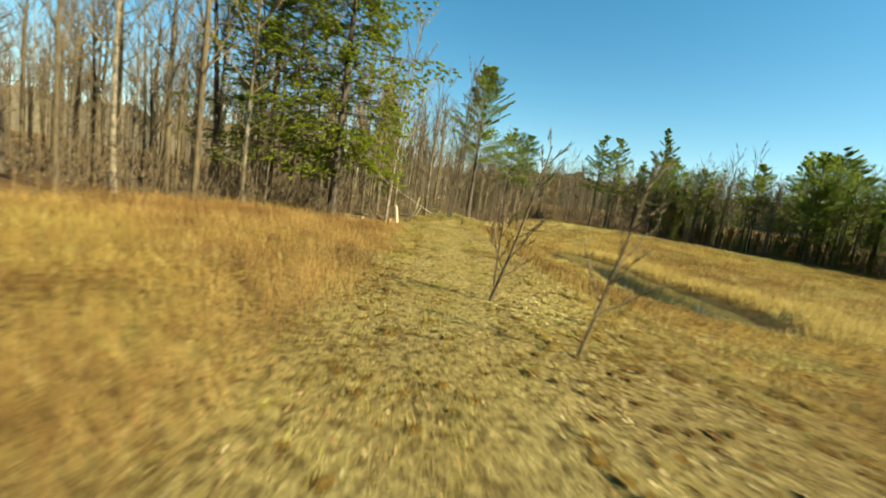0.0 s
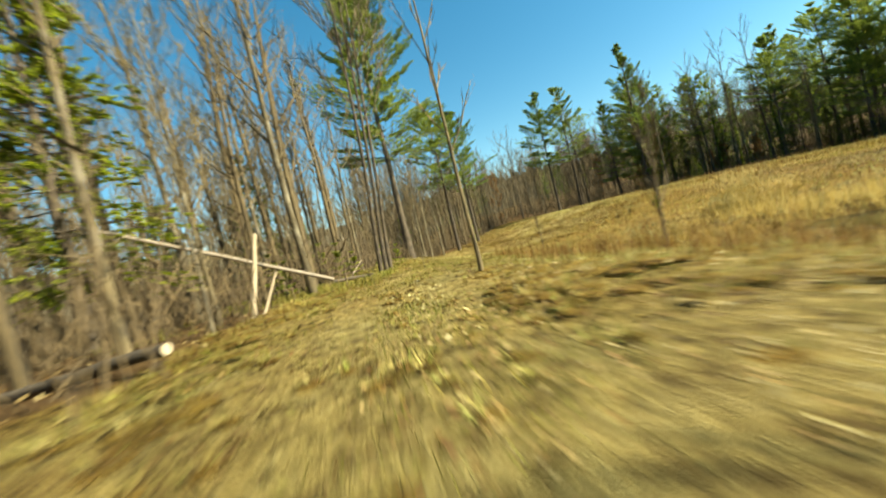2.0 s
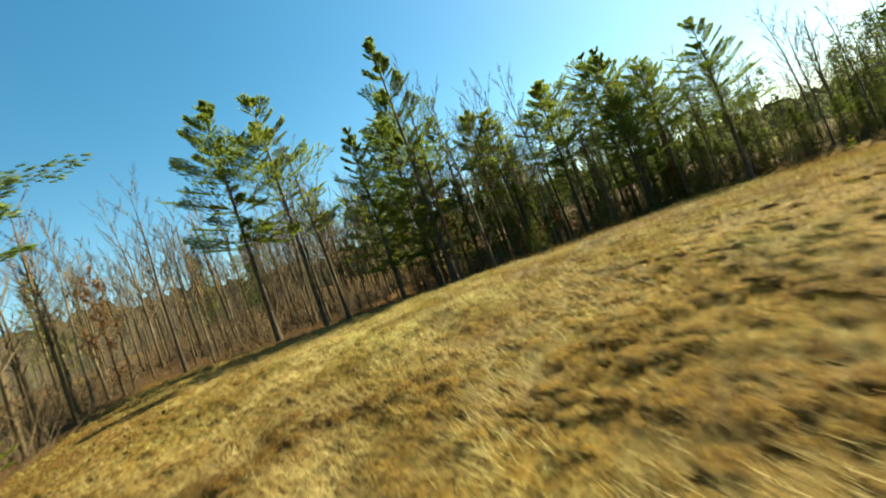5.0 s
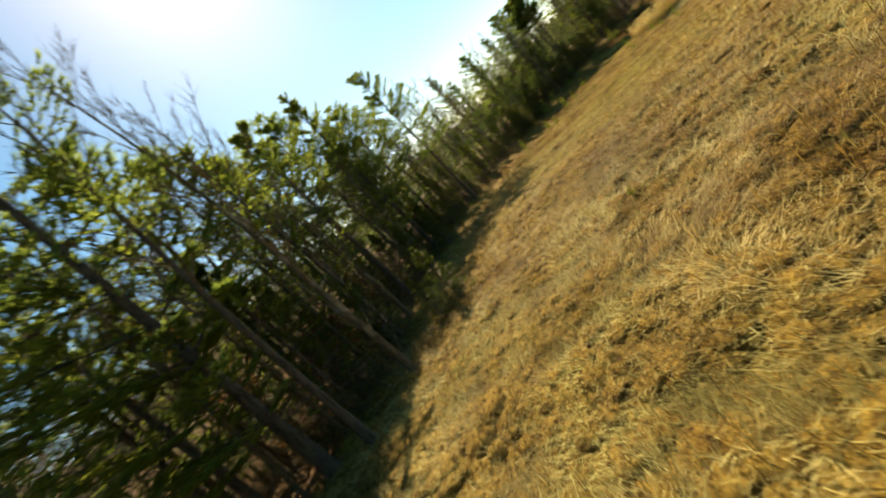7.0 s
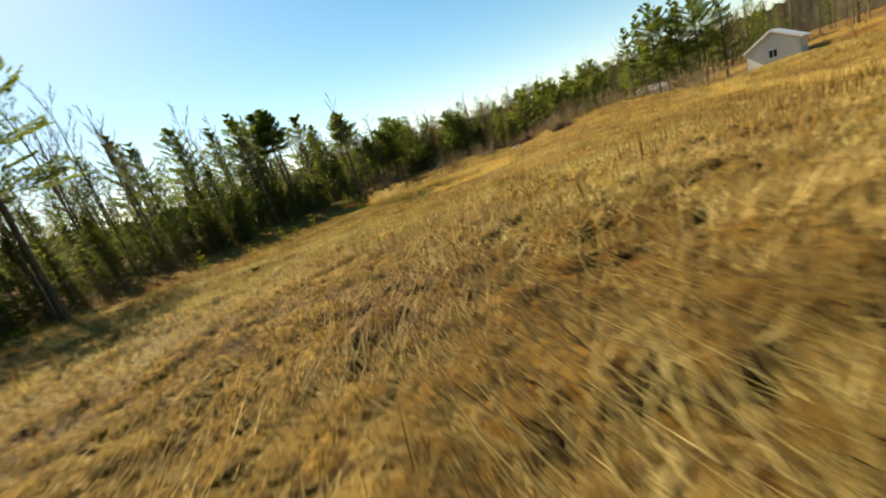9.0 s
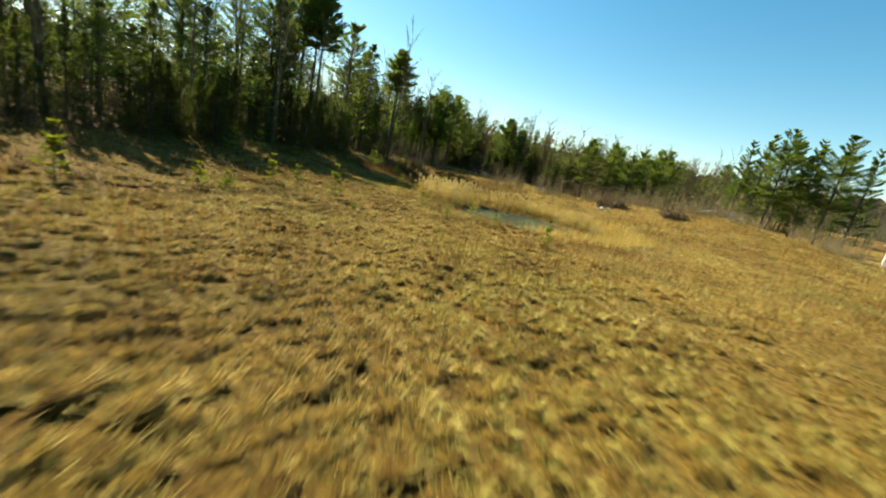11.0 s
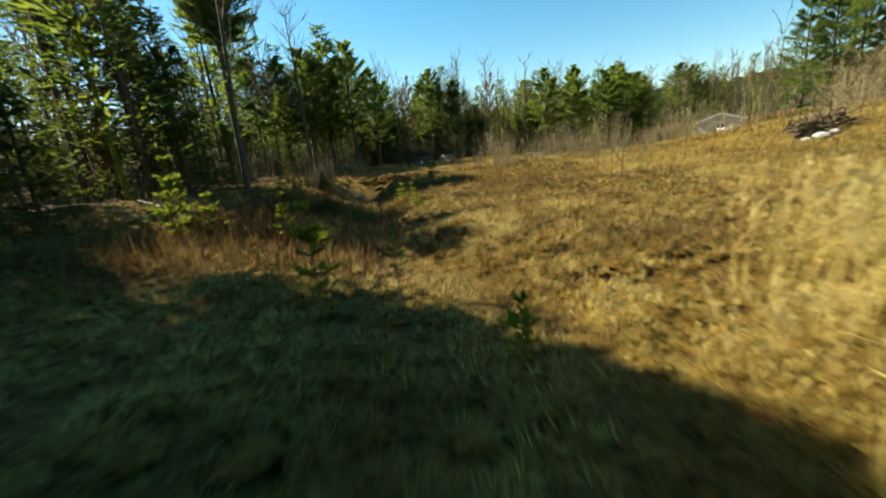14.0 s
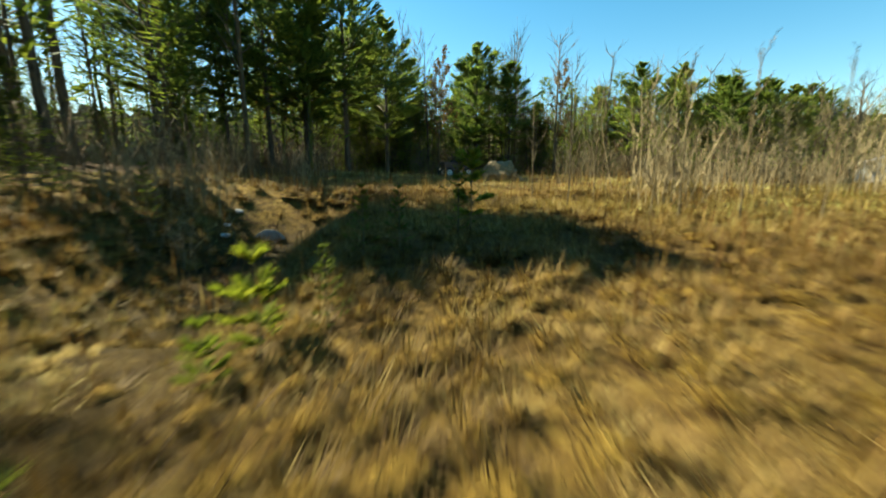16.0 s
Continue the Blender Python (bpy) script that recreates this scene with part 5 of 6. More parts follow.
def reed_clump(seed, stalks, radius, height):
    r = random.Random(seed)
    s, p = Shape(), Shape()
    for _ in range(stalks):
        a, d = r.uniform(0, 6.28), radius * math.sqrt(r.random())
        base = Vector((d * math.cos(a), d * math.sin(a), -0.08))
        lean = unit(r, abs(r.gauss(0.12, 0.16)), r.gauss(2.2, 1.0))
        h = height * r.uniform(0.65, 1.08)
        top = base + lean * h
        s.spike(base, top, 0.009)
        for _ in range(3):
            q = base.lerp(top, r.uniform(0.15, 0.8))
            d2 = unit(r, r.uniform(0.5, 1.4), r.uniform(0, 6.28))
            s.blade(q, d2 * h * r.uniform(0.14, 0.28), 0.025, d2.cross(Vector((0, 0, 1))).normalized())
        if r.random() < 0.5:
            for _ in range(18):
                d2 = (lean + unit(r, r.uniform(0.2, 1.3), r.uniform(0, 6.28)) * 0.7).normalized()
                p.blade(top - lean * 0.16 * r.random(), d2 * r.uniform(0.10, 0.22), 0.02, d2.cross(Vector((r.uniform(-1, 1), r.uniform(-1, 1), 0.2))).normalized())
    t = thing("reed_clump", "dense clump of golden dry reeds with feathery plumes", "reeds", "reeds round the pond")
    tagged(part("reed_stem", s, M_REED, t), "close golden dry stems", kind="stuff")
    tagged(part("reed_plume", p, M_PLUME, t), "pale feathery seed plumes", kind="stuff")
    return t


REEDS = [reed_clump(101, 90, 0.9, 1.75), reed_clump(102, 70, 0.8, 1.5), reed_clump(103, 60, 0.7, 1.2)]
for k, (x, y, size) in enumerate(((54.4, 21.2, 1.0), (53.6, 22.3, 1.0), (54.9, 19.6, 0.95), (54.6, 22.6, 0.85), (52.6, 23.4, 0.8), (55.2, 18.2, 0.8), (53.9, 17.2, 0.9), (52.4, 16.2, 0.9), (50.6, 15.6, 0.9), (48.4, 15.6, 0.8), (46.2, 16.2, 0.75), (44.4, 18.0, 0.75), (16.0, 40.4, 0.85), (17.4, 41.2, 0.8), (15.0, 39.6, 0.7), (56.0, 16.6, 0.5), (53.2, 20.4, 1.05), (52.7, 21.6, 0.95), (52.9, 19.2, 1.0), (53.0, 23.6, 0.9), (54.2, 24.0, 0.8), (55.3, 21.9, 0.9), (55.6, 20.6, 0.95), (53.7, 18.4, 1.0), (49.6, 15.9, 0.7), (47.2, 16.0, 0.7), (45.2, 17.2, 0.7), (43.4, 19.2, 0.7), (42.6, 21.0, 0.65), (16.6, 39.4, 0.8), (17.8, 42.2, 0.85), (18.6, 40.4, 0.6), (15.4, 41.0, 0.7), (8.4, 37.4, 0.5), (9.2, 36.8, 0.55), (7.8, 38.2, 0.4))):
    plant(REEDS[k % 3 if k > 3 else k % 2], x, y, k * 67, size)

plant(REEDS[2], 61.3, 0.5, 20, 0.5, "low weeds with whitish fluffy seed heads")
plant(REEDS[2], 61.9, 1.3, 140, 0.45, "low weeds with whitish fluffy seed heads")


# ---- young growth ----
SPRUCE = (16, 25, 26, 27, 30, 32)
for k, (x, y, size) in enumerate(((66.0, 26.7, 1.3), (65.8, 22.6, 1.1), (56.3, 33.3, 1.15), (54.4, 35.0, 0.5), (46.2, 32.4, 0.9), (59.1, 38.3, 1.0), (59.0, 42.8, 1.1), (58.2, 37.9, 0.9), (59.9, 33.1, 1.0), (59.4, 31.7, 1.0), (53.7, 27.3, 0.7), (50.4, 28.4, 0.9), (51.2, 31.1, 0.55), (48.8, 29.8, 0.7),
                                  (57.2, 21.9, 0.75), (57.3, 17.4, 0.75), (58.7, 15.6, 0.9), (61.0, 10.8, 0.7), (62.2, 10.1, 0.9), (64.2, 11.5, 1.2), (64.7, 10.6, 1.4), (64.0, 10.4, 1.1), (59.9, 15.5, 1.0), (60.9, 11.0, 0.7), (58.5, 4.9, 0.45), (57.9, -2.8, 0.9),
                                  (58.7, -2.1, 0.75), (59.2, -2.1, 0.8), (57.7, -3.3, 1.1), (59.5, 0.2, 0.9), (64.3, -4.6, 1.0), (59.8, 0.5, 0.6), (59.0, 0.0, 0.6), (34.6, 63.5, 0.35), (65.7, 29.3, 1.3), (18.3, 47.5, 0.9), (58.75, 3.3, 0.55), (58.52, 3.5, 0.5), (58.9, 2.6, 0.7), (14.7, 74.0, 1.6), (18.5, 84.7, 1.8))):
    plant(SEEDS[2 if k in SPRUCE else k % 2], x, y, k * 53, size)
for x, y, size in ((-0.9, 47.8, 1.3), (-1.8, 48.6, 1.5), (-2.8, 43.0, 1.0), (-0.2, 46.6, 0.9), (1.2, 46.6, 0.9), (2.2, 48.8, 0.9), (-2.6, 50.0, 1.5), (-3.6, 45.0, 1.3)):
    plant(SEEDS[0], x, y, x * 90, size, "low bushy green pine at the foot of trunks")


def sapling(seed, height, girth, label, **kw):
    trunk, crown = bare_shapes(seed, height, girth, **kw)
    t = thing("sapling", label, "sapling", "bare saplings")
    bark = M_DARKTWIG if height < 5 else M_TWIG
    part("stem", trunk, bark, t, smooth=True)
    part("crown", crown, bark, t)
    return t


SAPS = [sapling(111, 4.2, 0.040, "bare dark sapling with a leaning crooked stem", clear=0.16, forks=1, limbs=15, lean=0.05, fine=6),
        sapling(112, 3.2, 0.020, "thin bare sapling with crooked twigs", clear=0.2, forks=1, limbs=10, lean=0.10, fine=3),
        sapling(113, 6.0, 0.034, "slim grey sapling with a forked top", clear=0.35, forks=1, limbs=9, lean=0.02, fine=2)]
for x, y, k, size, turn in ((1.05, 6.3, 0, 0.9, 0), (2.0, 3.2, 1, 1.0, 0), (1.4, 8.0, 1, 0.95, 300), (2.05, 34.0, 2, 1.0, 0), (1.9, 39.2, 1, 0.42, 80), (4.5, 41.4, 1, 0.6, 10), (0.2, 37.9, 1, 0.45, 0), (9.9, 46.8, 1, 0.8, 50), (1.5, 27.5, 1, 0.55, 140), (5.2, 33.0, 1, 1.0, 220),
                            (53.6, 2.8, 2, 0.36, 0), (49.9, 2.2, 2, 0.5, 70), (49.2, 2.2, 2, 0.45, 160), (49.6, 3.9, 1, 0.9, 10), (49.1, 4.7, 2, 0.4, 90), (55.6, -5.3, 2, 0.4, 0), (54.0, -5.0, 2, 0.42, 45), (53.6, -4.7, 2, 0.5, 200), (53.0, -3.9, 2, 0.5, 150), (51.8, -3.7, 2, 0.45, 20), (55.9, -7.8, 2, 0.45, 260), (54.6, -6.7, 2, 0.42, 190), (27.0, -6.0, 2, 1.3, 10)):
    plant(SAPS[k], x, y, turn, size, lean=(0, 17) if y == 3.2 else ((0, 13) if y == 6.3 else (0, 0)))

rs = random.Random(12)
for _ in range(60):
    x, y = rs.uniform(37, 53.5), rs.uniform(-19, -6)
    k, turn, size = rs.choice((0, 0, 1)), rs.uniform(0, 360), rs.uniform(0.4, 1.05)
    if vnoise(np.array([x * 0.3]), np.array([y * 0.3]))[0] > 0.42:
        plant(SHRUBS[k], x, y, turn, size)
for _ in range(95):
    x, y = rs.uniform(9, 34), rs.uniform(-12, 3)
    k, turn, size = rs.choice((0, 1)), rs.uniform(0, 360), rs.uniform(0.45, 1.1) * (1.0 + 0.4 * (y < -4))
    if vnoise(np.array([x * 0.35]), np.array([y * 0.35]))[0] > 0.35:
        plant(SHRUBS[k], x, y, turn, size)
for _ in range(22):
    x, y = rs.uniform(28, 40), rs.uniform(-19, -12)
    plant(SHRUBS[rs.choice((0, 1))], x, y, rs.uniform(0, 360), rs.uniform(0.7, 1.1))
for _ in range(26):
    x, y = rs.uniform(20, 46), rs.uniform(-40, -20)
    if not inside(WOOD_SOUTH, x, y):
        plant(SHRUBS[rs.choice((0, 1))], x, y, rs.uniform(0, 360), rs.uniform(0.4, 0.8))
for _ in range(16):
    x, y = rs.uniform(63.2, 67), rs.uniform(-13, -4)
    plant(SHRUBS[rs.choice((1, 2))], x, y, rs.uniform(0, 360), rs.uniform(0.6, 1.0), "straw-coloured brush at the wood's edge")
for k in range(40):
    a, b = (WOOD_WEST[1:10], WOOD_EAST[3:13])[k % 2], rs.random()
    i = rs.randrange(len(a) - 1)
    x, y = a[i][0] * (1 - b) + a[i + 1][0] * b + rs.gauss(0, 0.7), a[i][1] * (1 - b) + a[i + 1][1] * b + rs.gauss(0, 0.7)
    if clear_of_way(x, y, 2.4):
        plant(SHRUBS[2], x, y, rs.uniform(0, 360), rs.uniform(0.6, 1.3))


# ---- dead wood ----
def log_between(a, b, ra, rb, label, mat=None, ends=None, knots=3, seed=0):
    """A fallen stem from a to b."""
    r = random.Random(seed)
    a, b = Vector(a), Vector(b)
    t = thing("fallen_log", label, "log", "fallen wood at the edge of the wood", a)
    s = Shape()
    n = 6
    pts = [(b - a) * (k / n) + Vector((r.uniform(-1, 1), r.uniform(-1, 1), r.uniform(-1, 1))) * ra * 0.25 for k in range(n + 1)]
    pts[0], pts[-1] = Vector((0, 0, 0)), b - a
    s.tube(pts, [ra + (rb - ra) * k / n for k in range(n + 1)], 10)
    for _ in range(knots):
        k = r.randrange(1, n)
        d = Vector((r.uniform(-1, 1), r.uniform(-1, 1), r.uniform(0.1, 1))).normalized()
        s.spike(pts[k], pts[k] + d * ra * r.uniform(2.5, 5), ra * 0.25, 4)
    part("stem", s, mat or M_BARK, t, smooth=True)
    for p, q, rad in ((pts[0], pts[1], ra), (pts[-1], pts[-2], rb)):
        c = Shape()
        out = (p - q).normalized()
        c.tube([p - out * 0.01, p + out * 0.006], [rad * 0.97, rad * 0.93], 10, True)
        part("cut_end", c, ends or M_RAW, t, "pale bare wood end")
    return t


def jagged_stem(height, radius, seed, splinters, lean):
    """A broken standing stem with a torn top."""
    r = random.Random(seed)
    s, raw = Shape(), Shape()
    n = 5
    pts = [(lean[0] * (k / n) ** 1.4, lean[1] * (k / n) ** 1.4, height * k / n - 0.1) for k in range(n + 1)]
    s.tube(pts, [radius * (1.25 if k == 0 else 1.0) * (1 - 0.28 * k / n) for k in range(n + 1)], 10)
    top = Vector(pts[-1])
    for k in range(splinters):
        w = 6.28 * k / splinters + r.uniform(-0.2, 0.2)
        p = top + Vector((math.cos(w), math.sin(w), -0.25)) * radius * 0.5
        raw.spike(p, p + Vector((r.uniform(-0.25, 0.05), r.uniform(-0.15, 0.15), r.uniform(0.4, 1.0))) * height * 0.24, radius * 0.34, 4)
    return s, raw


gz = land_at(-3.3, 26.6)
snag = thing("broken_snag", "pale broken tree stump with a torn white top", "stump", where=(-3.3, 26.6, gz))
stem, torn = jagged_stem(1.22, 0.15, 3, 7, (-0.16, 0.02))
part("stem", stem, M_RAW, snag, "bare cream-coloured stripped wood", smooth=True)
part("splinters", torn, M_RAW, snag, "torn white splinters")
gz = land_at(-0.5, 50.3)
snag = thing("broken_snag", "thin dark broken stem with a white torn flake on top", "stump", where=(-0.5, 50.3, gz))
stem, torn = jagged_stem(2.2, 0.075, 5, 5, (0.05, 0.03))
part("stem", stem, M_BARK, snag, smooth=True)
part("splinters", torn, M_RAW, snag, "torn white splinters")


def on(x, y, lift):
    return (x, y, land_at(x, y) + lift)


log_between(on(-3.75, 26.3, 0.13), on(-6.6, 27.3, 0.14), 0.17, 0.15, "felled log with a bright orange cut end beside a snag", M_BARK, M_CUT, seed=1)
log_between(on(-4.1, 26.0, 0.08), on(-5.0, 26.9, 0.42), 0.10, 0.09, "short split log with orange ends on the leaves", M_BARK, M_CUT, seed=2)
log_between(on(-5.4, 24.4, 0.10), on(-9.6, 25.6, 0.12), 0.13, 0.11, "long grey log lying along the wood's edge", M_BARK, seed=3)
log_between(on(-6.4, 23.6, 0.06), on(-10.6, 22.8, 0.08), 0.07, 0.05, "thin bleached dead stem lying in grass", M_DEAD, seed=4)
log_between(on(-2.75, 32.9, 0.22), on(-5.4, 33.9, 0.08), 0.085, 0.10, "dark log with a pale sawn end by the track", M_DARKBARK, seed=5)
log_between(on(-0.95, 40.3, 0.40), on(-6.2, 38.0, 3.05), 0.062, 0.05, "long pale dead trunk leaning across the trees", M_DEAD, seed=6)
log_between(on(-2.75, 37.2, -0.05), on(-2.35, 37.6, 2.0), 0.065, 0.045, "white barkless pole leaning out of the ground", M_RAW, seed=7, knots=1)
log_between(on(-2.6, 37.5, 0.0), on(-2.1, 37.7, 0.9), 0.04, 0.025, "short white broken pole leaning beside another", M_RAW, seed=8, knots=0)
log_between(on(-0.6, 45.2, 0.02), on(0.2, 47.4, 0.7), 0.025, 0.015, "thin white fallen branch over green growth", M_RAW, seed=9, knots=1)
log_between(on(0.5, 45.0, 0.08), on(-1.2, 44.2, 0.14), 0.07, 0.09, "short dark rotten log beside the track", M_DARKBARK, seed=10)
log_between(on(-9.5, 36.0, 0.05), on(-6.4, 31.2, 3.2), 0.06, 0.04, "thin bleached stem leaning in the wood", M_DEAD, seed=11)
log_between(on(64.5, 4.0, 0.06), on(67.0, 1.6, 0.10), 0.05, 0.04, "thin pale fallen branch in the shade", M_DEAD, seed=12)
log_between(on(66.0, 8.0, 0.06), on(68.5, 6.6, 0.12), 0.06, 0.05, "thin pale fallen branch in the shade", M_DEAD, seed=13)


def trailing_vine():
    pts = [(3.6, 47.6), (4.3, 48.6), (4.9, 48.75), (5.5, 48.6), (6.2, 48.8), (7.0, 49.0), (7.9, 49.6)]
    s = Shape()
    line = [(x - 3.6, y - 47.6, land_at(x, y) + 0.03 + 0.02 * (k % 2) - land_at(3.6, 47.6)) for k, (x, y) in enumerate(pts)]
    s.tube(line, [0.014] * len(line), 5, True)
    t = thing("vine", "long thin dark vine trailing over the grass", "vine", where=(3.6, 47.6, land_at(3.6, 47.6)))
    part("stem", s, M_DARKTWIG, t)


trailing_vine()


# ---- stones and heaps ----
def stone(x, y, size, seed, label, mat=None):
    r = random.Random(seed)
    bm = bmesh.new()
    bmesh.ops.create_icosphere(bm, subdivisions=2, radius=size)
    for v in bm.verts:
        v.co *= 1 + 0.35 * (noise.noise(v.co / size * 0.9 + Vector((seed * 3.1, 0, 0))))
        v.co.z *= 0.6
    me = bpy.data.meshes.new("stone")
    bm.to_mesh(me)
    bm.free()
    me.materials.append(mat or M_STONE)
    ob = new("stone", me)
    ob.location = (x, y, land_at(x, y) + size * 0.22)
    return tagged(ob, label, "stone", "loose stones")


for k, (x, y, size) in enumerate(((59.4, 7.4, 0.14), (58.9, 8.6, 0.08), (0.7, 38.3, 0.03), (1.1, 35.8, 0.03), (3.4, 41.2, 0.035), (2.6, 43.5, 0.03), (5.0, 44.0, 0.035), (63.6, -6.0, 0.12), (63.9, -6.6, 0.10), (62.4, -6.9, 0.09), (64.0, -7.4, 0.13), (39.9, 3.2, 0.34), (39.2, 3.1, 0.26), (40.4, 3.0, 0.2))):
    stone(x, y, size, k, "pale rounded stone lying in dry grass" if k < 2 else ("small pale stone on the worn track" if k < 7 else ("grey stone beside the culvert mouth" if k < 11 else "pale flat stone before a brush pile")))


def heap(x, y, w, h, seed, label, mat, sticks, name):
    t = thing(name, label, "heap", where=(x, y, land_at(x, y)))
    r = random.Random(seed)
    bm = bmesh.new()
    bmesh.ops.create_icosphere(bm, subdivisions=3, radius=1)
    for v in bm.verts:
        k = 1 + 0.5 * noise.noise(v.co * 1.7 + Vector((seed, 0, 0))) + 0.25 * noise.noise(v.co * 4.3 + Vector((seed, 5, 0)))
        v.co = Vector((v.co.x * w * k, v.co.y * w * 0.7 * k, max(-0.2, v.co.z * h * k)))
    me = bpy.data.meshes.new("mound")
    bm.to_mesh(me)
    bm.free()
    me.materials.append(mat)
    part("mound", me, mat, t)
    if sticks:
        s = Shape()
        for _ in range(sticks):
            p = Vector((r.gauss(0, w * 0.55), r.gauss(0, w * 0.4), r.uniform(0, h * 0.9)))
            d = Vector((r.uniform(-1, 1), r.uniform(-1, 1), r.uniform(-0.15, 0.8))).normalized()
            q = p + d * r.uniform(0.2, 0.6)
            e = q + (d + Vector((r.uniform(-1, 1), r.uniform(-1, 1), r.uniform(-0.6, 0.6))) * 0.7).normalized() * r.uniform(0.15, 0.6)
            thick = r.uniform(0.02, 0.07)
            s.tube([p, q, e], [thick, thick * 0.7, 0.008], 5)
        tagged(part("brushwood", s, M_DARKTWIG, t, "dark broken roots and branches"), kind="stuff")


heap(39.6, 2.2, 0.65, 0.5, 4, "dark brush pile of roots and torn branches", M_DIRT, 130, "brush_pile")
heap(38.0, 1.5, 0.75, 0.65, 5, "heap of uprooted brush and dark earth", M_DIRT, 110, "brush_pile")
heap(33.6, 5.2, 0.75, 0.6, 6, "dark upturned root mass on the bank", M_DIRT, 130, "brush_pile")
heap(32.3, 4.6, 0.5, 0.4, 7, "smaller dark clump of upturned roots", M_DIRT, 60, "brush_pile")
heap(56.2, -15.0, 1.0, 0.8, 8, "tan mound of piled gravelly earth", M_MOUND, 0, "earth_mound")
heap(46.5, -20.0, 1.7, 0.45, 9, "tumbled tan heap of cut brush", M_DIRT, 50, "brush_pile")


# ---- culvert ----
def culvert():
    x, y = 63.0, -7.0
    z = -1.72
    axis = Vector((-0.42, 0.9, 0.03)).normalized()
    t = thing("culvert", "dark corrugated culvert pipe opening out of the bank", "pipe", where=(x, y, z))
    shell, inner, rim = Shape(), Shape(), Shape()
    n, length = 26, 3.0
    pts = [-axis * length * k / n for k in range(n + 1)]
    shell.tube(pts, [0.40 + 0.018 * (k % 2) for k in range(n + 1)], 24)
    inner.tube(pts[::-1], [0.365 + 0.014 * (k % 2) for k in range(n + 1)], 24)
    rim.tube([Vector((0, 0, 0)), axis * 0.02, axis * 0.02, Vector((0, 0, 0))], [0.43, 0.43, 0.36, 0.36], 24)
    part("pipe", shell, M_PIPE, t, smooth=True)
    part("lining", inner, M_INSIDE, t, "black shadowed inside", smooth=True)
    part("rim", rim, M_STONE, t, "grey worn rim")


culvert()


# ---- buildings and vehicles far off ----
def gable_house(name, label, x, y, turn, w, d, eave, rise, wall_mat, roof_mat, base):
    t = thing(name, label, "house", where=(x, y, base))
    t.rotation_euler = (0, 0, radians(turn))
    for sx in (-1, 1):
        s = Shape()
        s.box((sx * (w / 2 - 0.08), 0, eave / 2 - 0.5), (0.16, d, eave + 1.0))
        part("wall", s, wall_mat, t)
    for sy in (-1, 1):
        s = Shape()
        yy = sy * (d / 2 - 0.08)
        for off in (-0.08, 0.08):
            s.v += [(-w / 2, yy + off, -1), (w / 2, yy + off, -1), (w / 2, yy + off, eave), (0, yy + off, eave + rise), (-w / 2, yy + off, eave)]
        s.f += [(0, 1, 2, 3, 4), (9, 8, 7, 6, 5)] + [(k, 5 + k, 5 + (k + 1) % 5, (k + 1) % 5) for k in range(5)]
        part("wall", s, wall_mat, t)
    for sx in (-1, 1):
        s = Shape()
        o = 0.4
        a = Vector((sx * (w / 2 + o), 0, eave - o * rise / (w / 2)))
        b = Vector((0, 0, eave + rise))
        nrm = Vector((sx * rise, 0, w / 2)).normalized() * 0.12
        for yy in (-d / 2 - o, d / 2 + o):
            s.v += [tuple(p + Vector((0, yy, 0))) for p in (a, b, b + nrm, a + nrm)]
        s.f += [(0, 1, 2, 3), (7, 6, 5, 4), (0, 4, 5, 1), (1, 5, 6, 2), (2, 6, 7, 3), (3, 7, 4, 0)]
        part("roof", s, roof_mat, t)
    for sy in (-1, 1):
        for sx in (-1, 1):
            s = Shape()
            m = Matrix.Translation((sx * w / 4 + sx * 0.1, sy * (d / 2 + 0.42), eave + rise / 2 - 0.1)) @ Matrix.Rotation(sx * math.atan2(rise, w / 2), 4, "Y")
            s.box((0, 0, 0), (math.hypot(w / 2, rise) + 0.4, 0.05, 0.2), m)
            part("rake_trim", s, M_TRIM, t)
        win = Shape()
        win.box((0, sy * (d / 2 + 0.02), eave * 0.55), (1.0, 0.06, 1.1))
        wn_ = part("window", win, M_TRIM, t, "white-framed window")
        g = Shape()
        for cx in (-0.23, 0.23):
            g.box((cx, sy * (d / 2 + 0.06), eave * 0.55), (0.38, 0.02, 0.92))
        part("pane", g, M_GLASS, wn_, "dark glass")


gable_house("house", "small white-sided gable house with a pale metal roof", 1.2, -8.6, -34, 6.0, 6.0, 2.7, 1.9, M_SIDING, M_METALROOF, -0.15)
gable_house("house", "low white house under a grey shingle roof", 9.0, -44.0, -41, 6.0, 8.0, 2.3, 1.0, M_SIDING, M_SHINGLE, -0.7)


def wheel(t, x, y, r, w):
    s = Shape()
    s.tube([(x, y - w / 2, r), (x, y - w / 2 + 0.04, r), (x, y + w / 2 - 0.04, r), (x, y + w / 2, r)], [r * 0.9, r, r, r * 0.9], 18, True)
    tyre = part("wheel", s, M_RUBBER, t)
    c = Shape()
    c.tube([(x, y - w / 2 - 0.01, r), (x, y + w / 2 + 0.01, r)], [r * 0.55, r * 0.55], 14, True)
    part("rim", c, M_METALROOF, tyre)


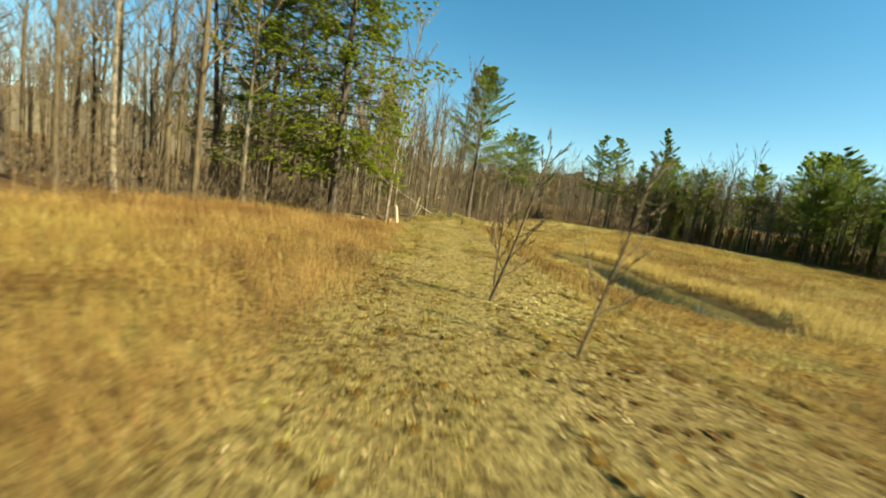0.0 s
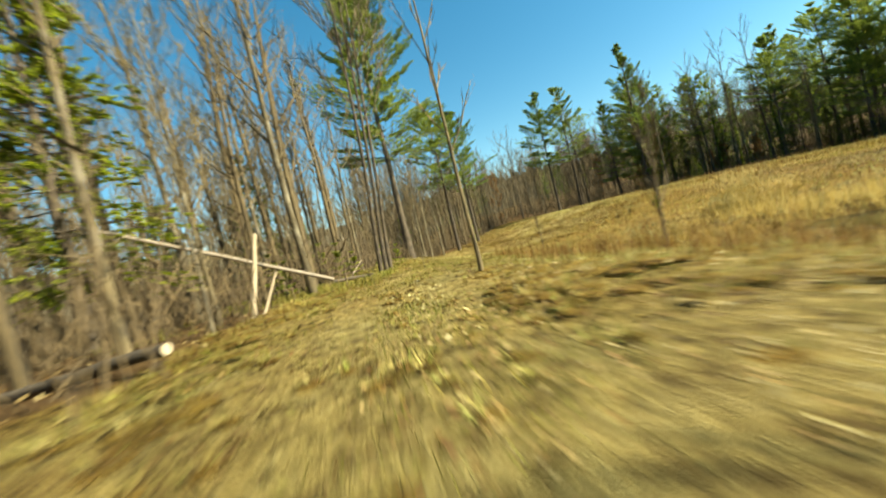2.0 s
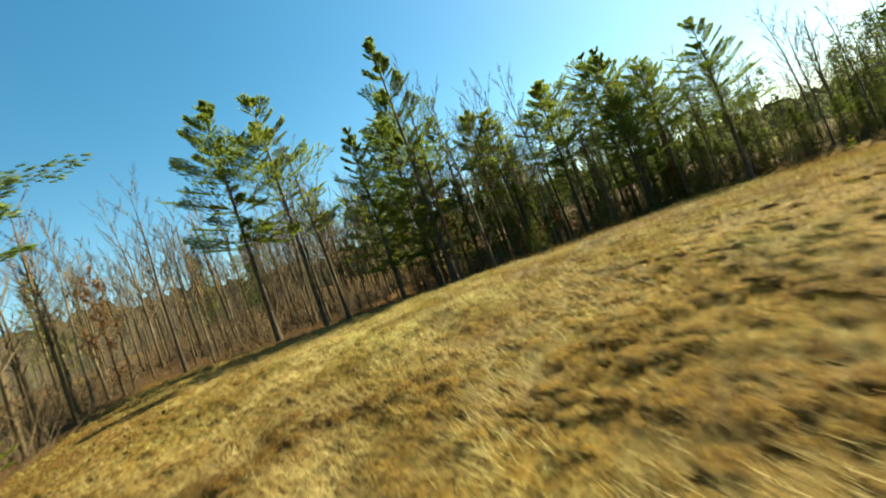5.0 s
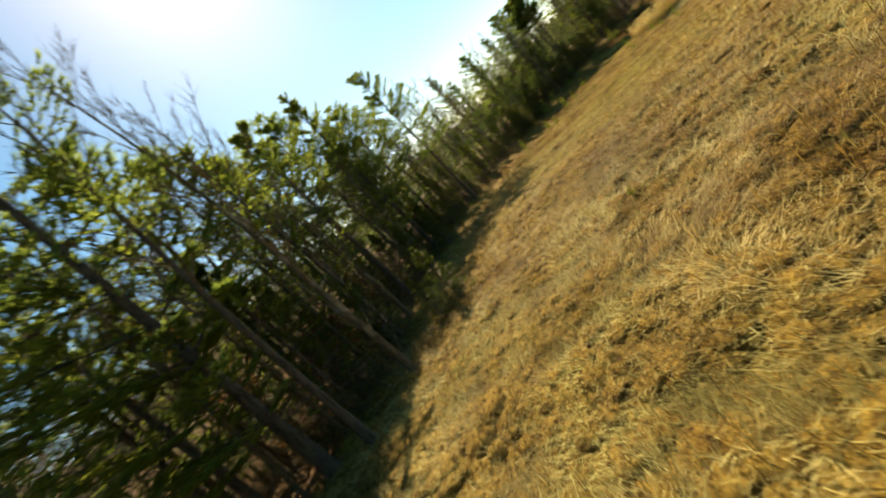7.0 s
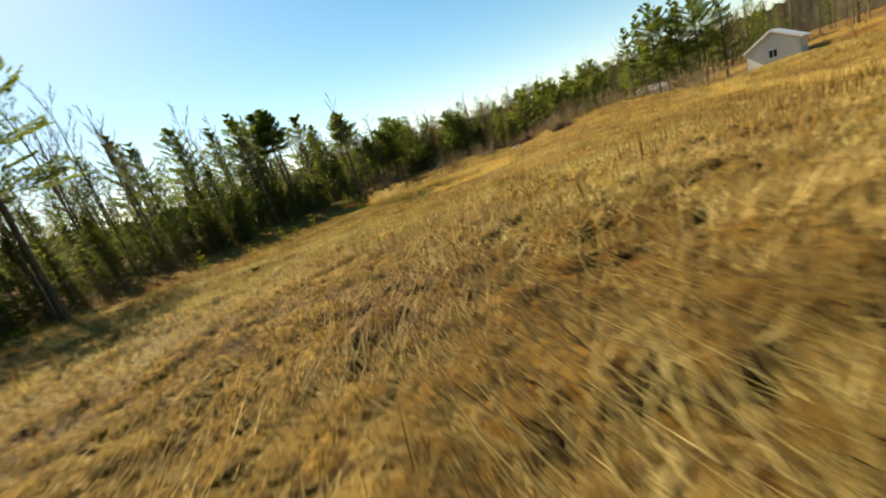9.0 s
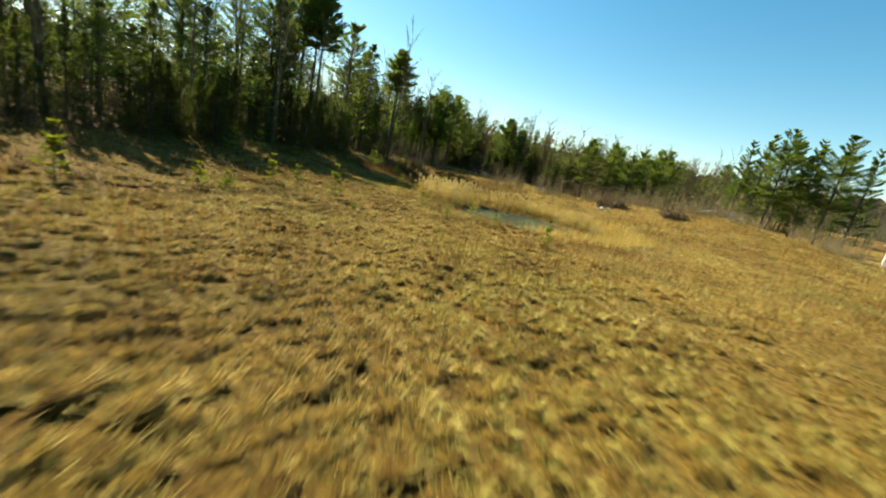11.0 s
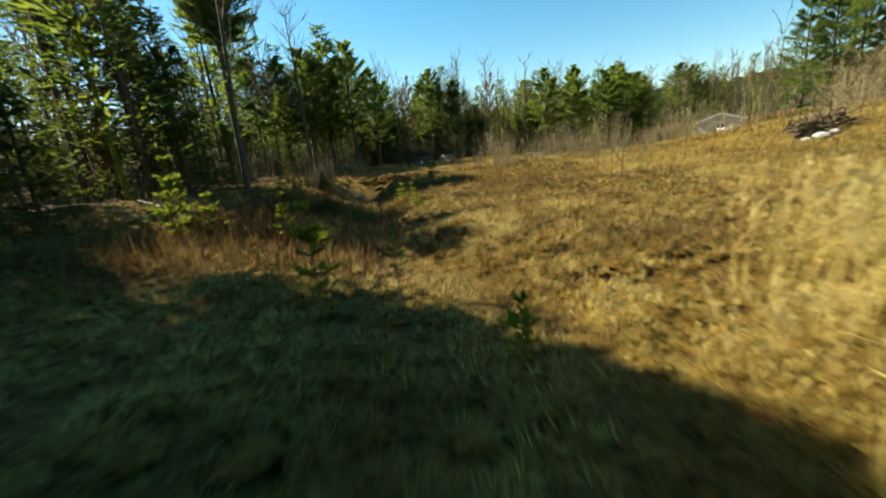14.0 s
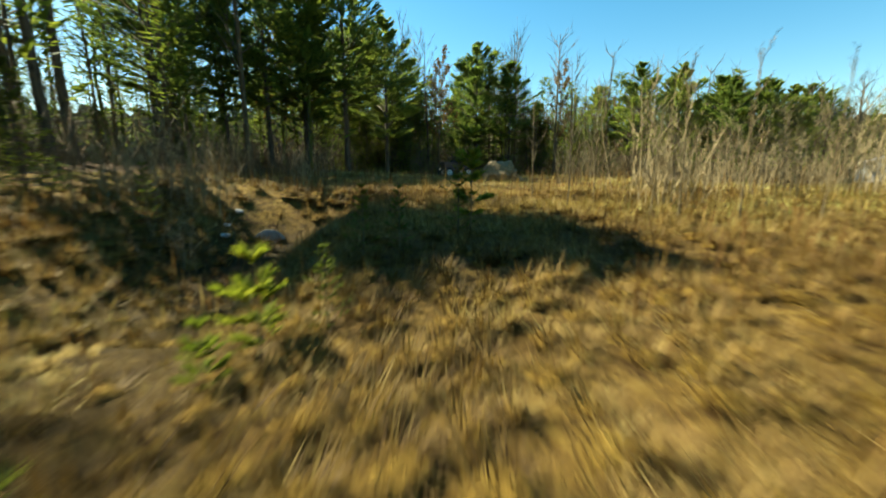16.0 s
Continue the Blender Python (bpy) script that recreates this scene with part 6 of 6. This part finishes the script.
def van(x, y, turn, base):
    t = thing("camper_van", "white camper parked before a house", "vehicle", where=(x, y, base))
    t.rotation_euler = (0, 0, radians(turn))
    prof = [(-2.6, 0.4), (2.5, 0.4), (2.7, 0.9), (2.45, 1.25), (1.7, 1.45), (1.2, 2.3), (0.9, 2.5), (-2.45, 2.5), (-2.65, 2.3)]
    s = Shape()
    for yy in (-1.0, 1.0):
        s.v += [(a, yy, b) for a, b in prof]
    k = len(prof)
    s.f += [tuple(range(k)), tuple(range(2 * k - 1, k - 1, -1))] + [(i, (i + 1) % k, k + (i + 1) % k, k + i) for i in range(k)]
    part("body", s, M_WHITEPAINT, t)
    for cx in (-1.7, -0.4, 0.7):
        g = Shape()
        for yy in (-1.01, 1.01):
            g.box((cx, yy, 1.75), (0.8, 0.03, 0.5))
        part("window", g, M_GLASS, t, "dark glass")
    for cx in (-1.7, 1.7):
        for yy in (-0.9, 0.9):
            wheel(t, cx, yy, 0.36, 0.24)


van(18.0, -31.0, 35, land_at(18.0, -31.0))
van(14.5, -30.0, 20, land_at(14.5, -30.0))


def quad_bike(x, y, turn):
    z = land_at(x, y)
    t = thing("quad_bike", "small dark off-road vehicle parked by the trees", "vehicle", where=(x, y, z))
    t.rotation_euler = (0, 0, radians(turn))
    s = Shape()
    s.box((0, 0, 0.62), (1.5, 0.55, 0.32))
    s.box((0.55, 0, 0.80), (0.55, 0.75, 0.12))
    s.box((-0.5, 0, 0.80), (0.65, 0.75, 0.12))
    part("body", s, M_DARKPAINT, t)
    s = Shape()
    s.box((-0.1, 0, 0.90), (0.7, 0.34, 0.14))
    part("seat", s, M_RUBBER, t)
    s = Shape()
    s.tube([(0.3, -0.38, 1.12), (0.38, 0, 1.08), (0.3, 0.38, 1.12)], [0.02] * 3, 6, True)
    s.tube([(0.38, 0, 1.08), (0.5, 0, 0.8)], [0.025] * 2, 6)
    part("handlebar", s, M_PIPE, t)
    for cx in (-0.55, 0.58):
        for yy in (-0.42, 0.42):
            wheel(t, cx, yy, 0.29, 0.22)


quad_bike(58.2, -19.3, 25)
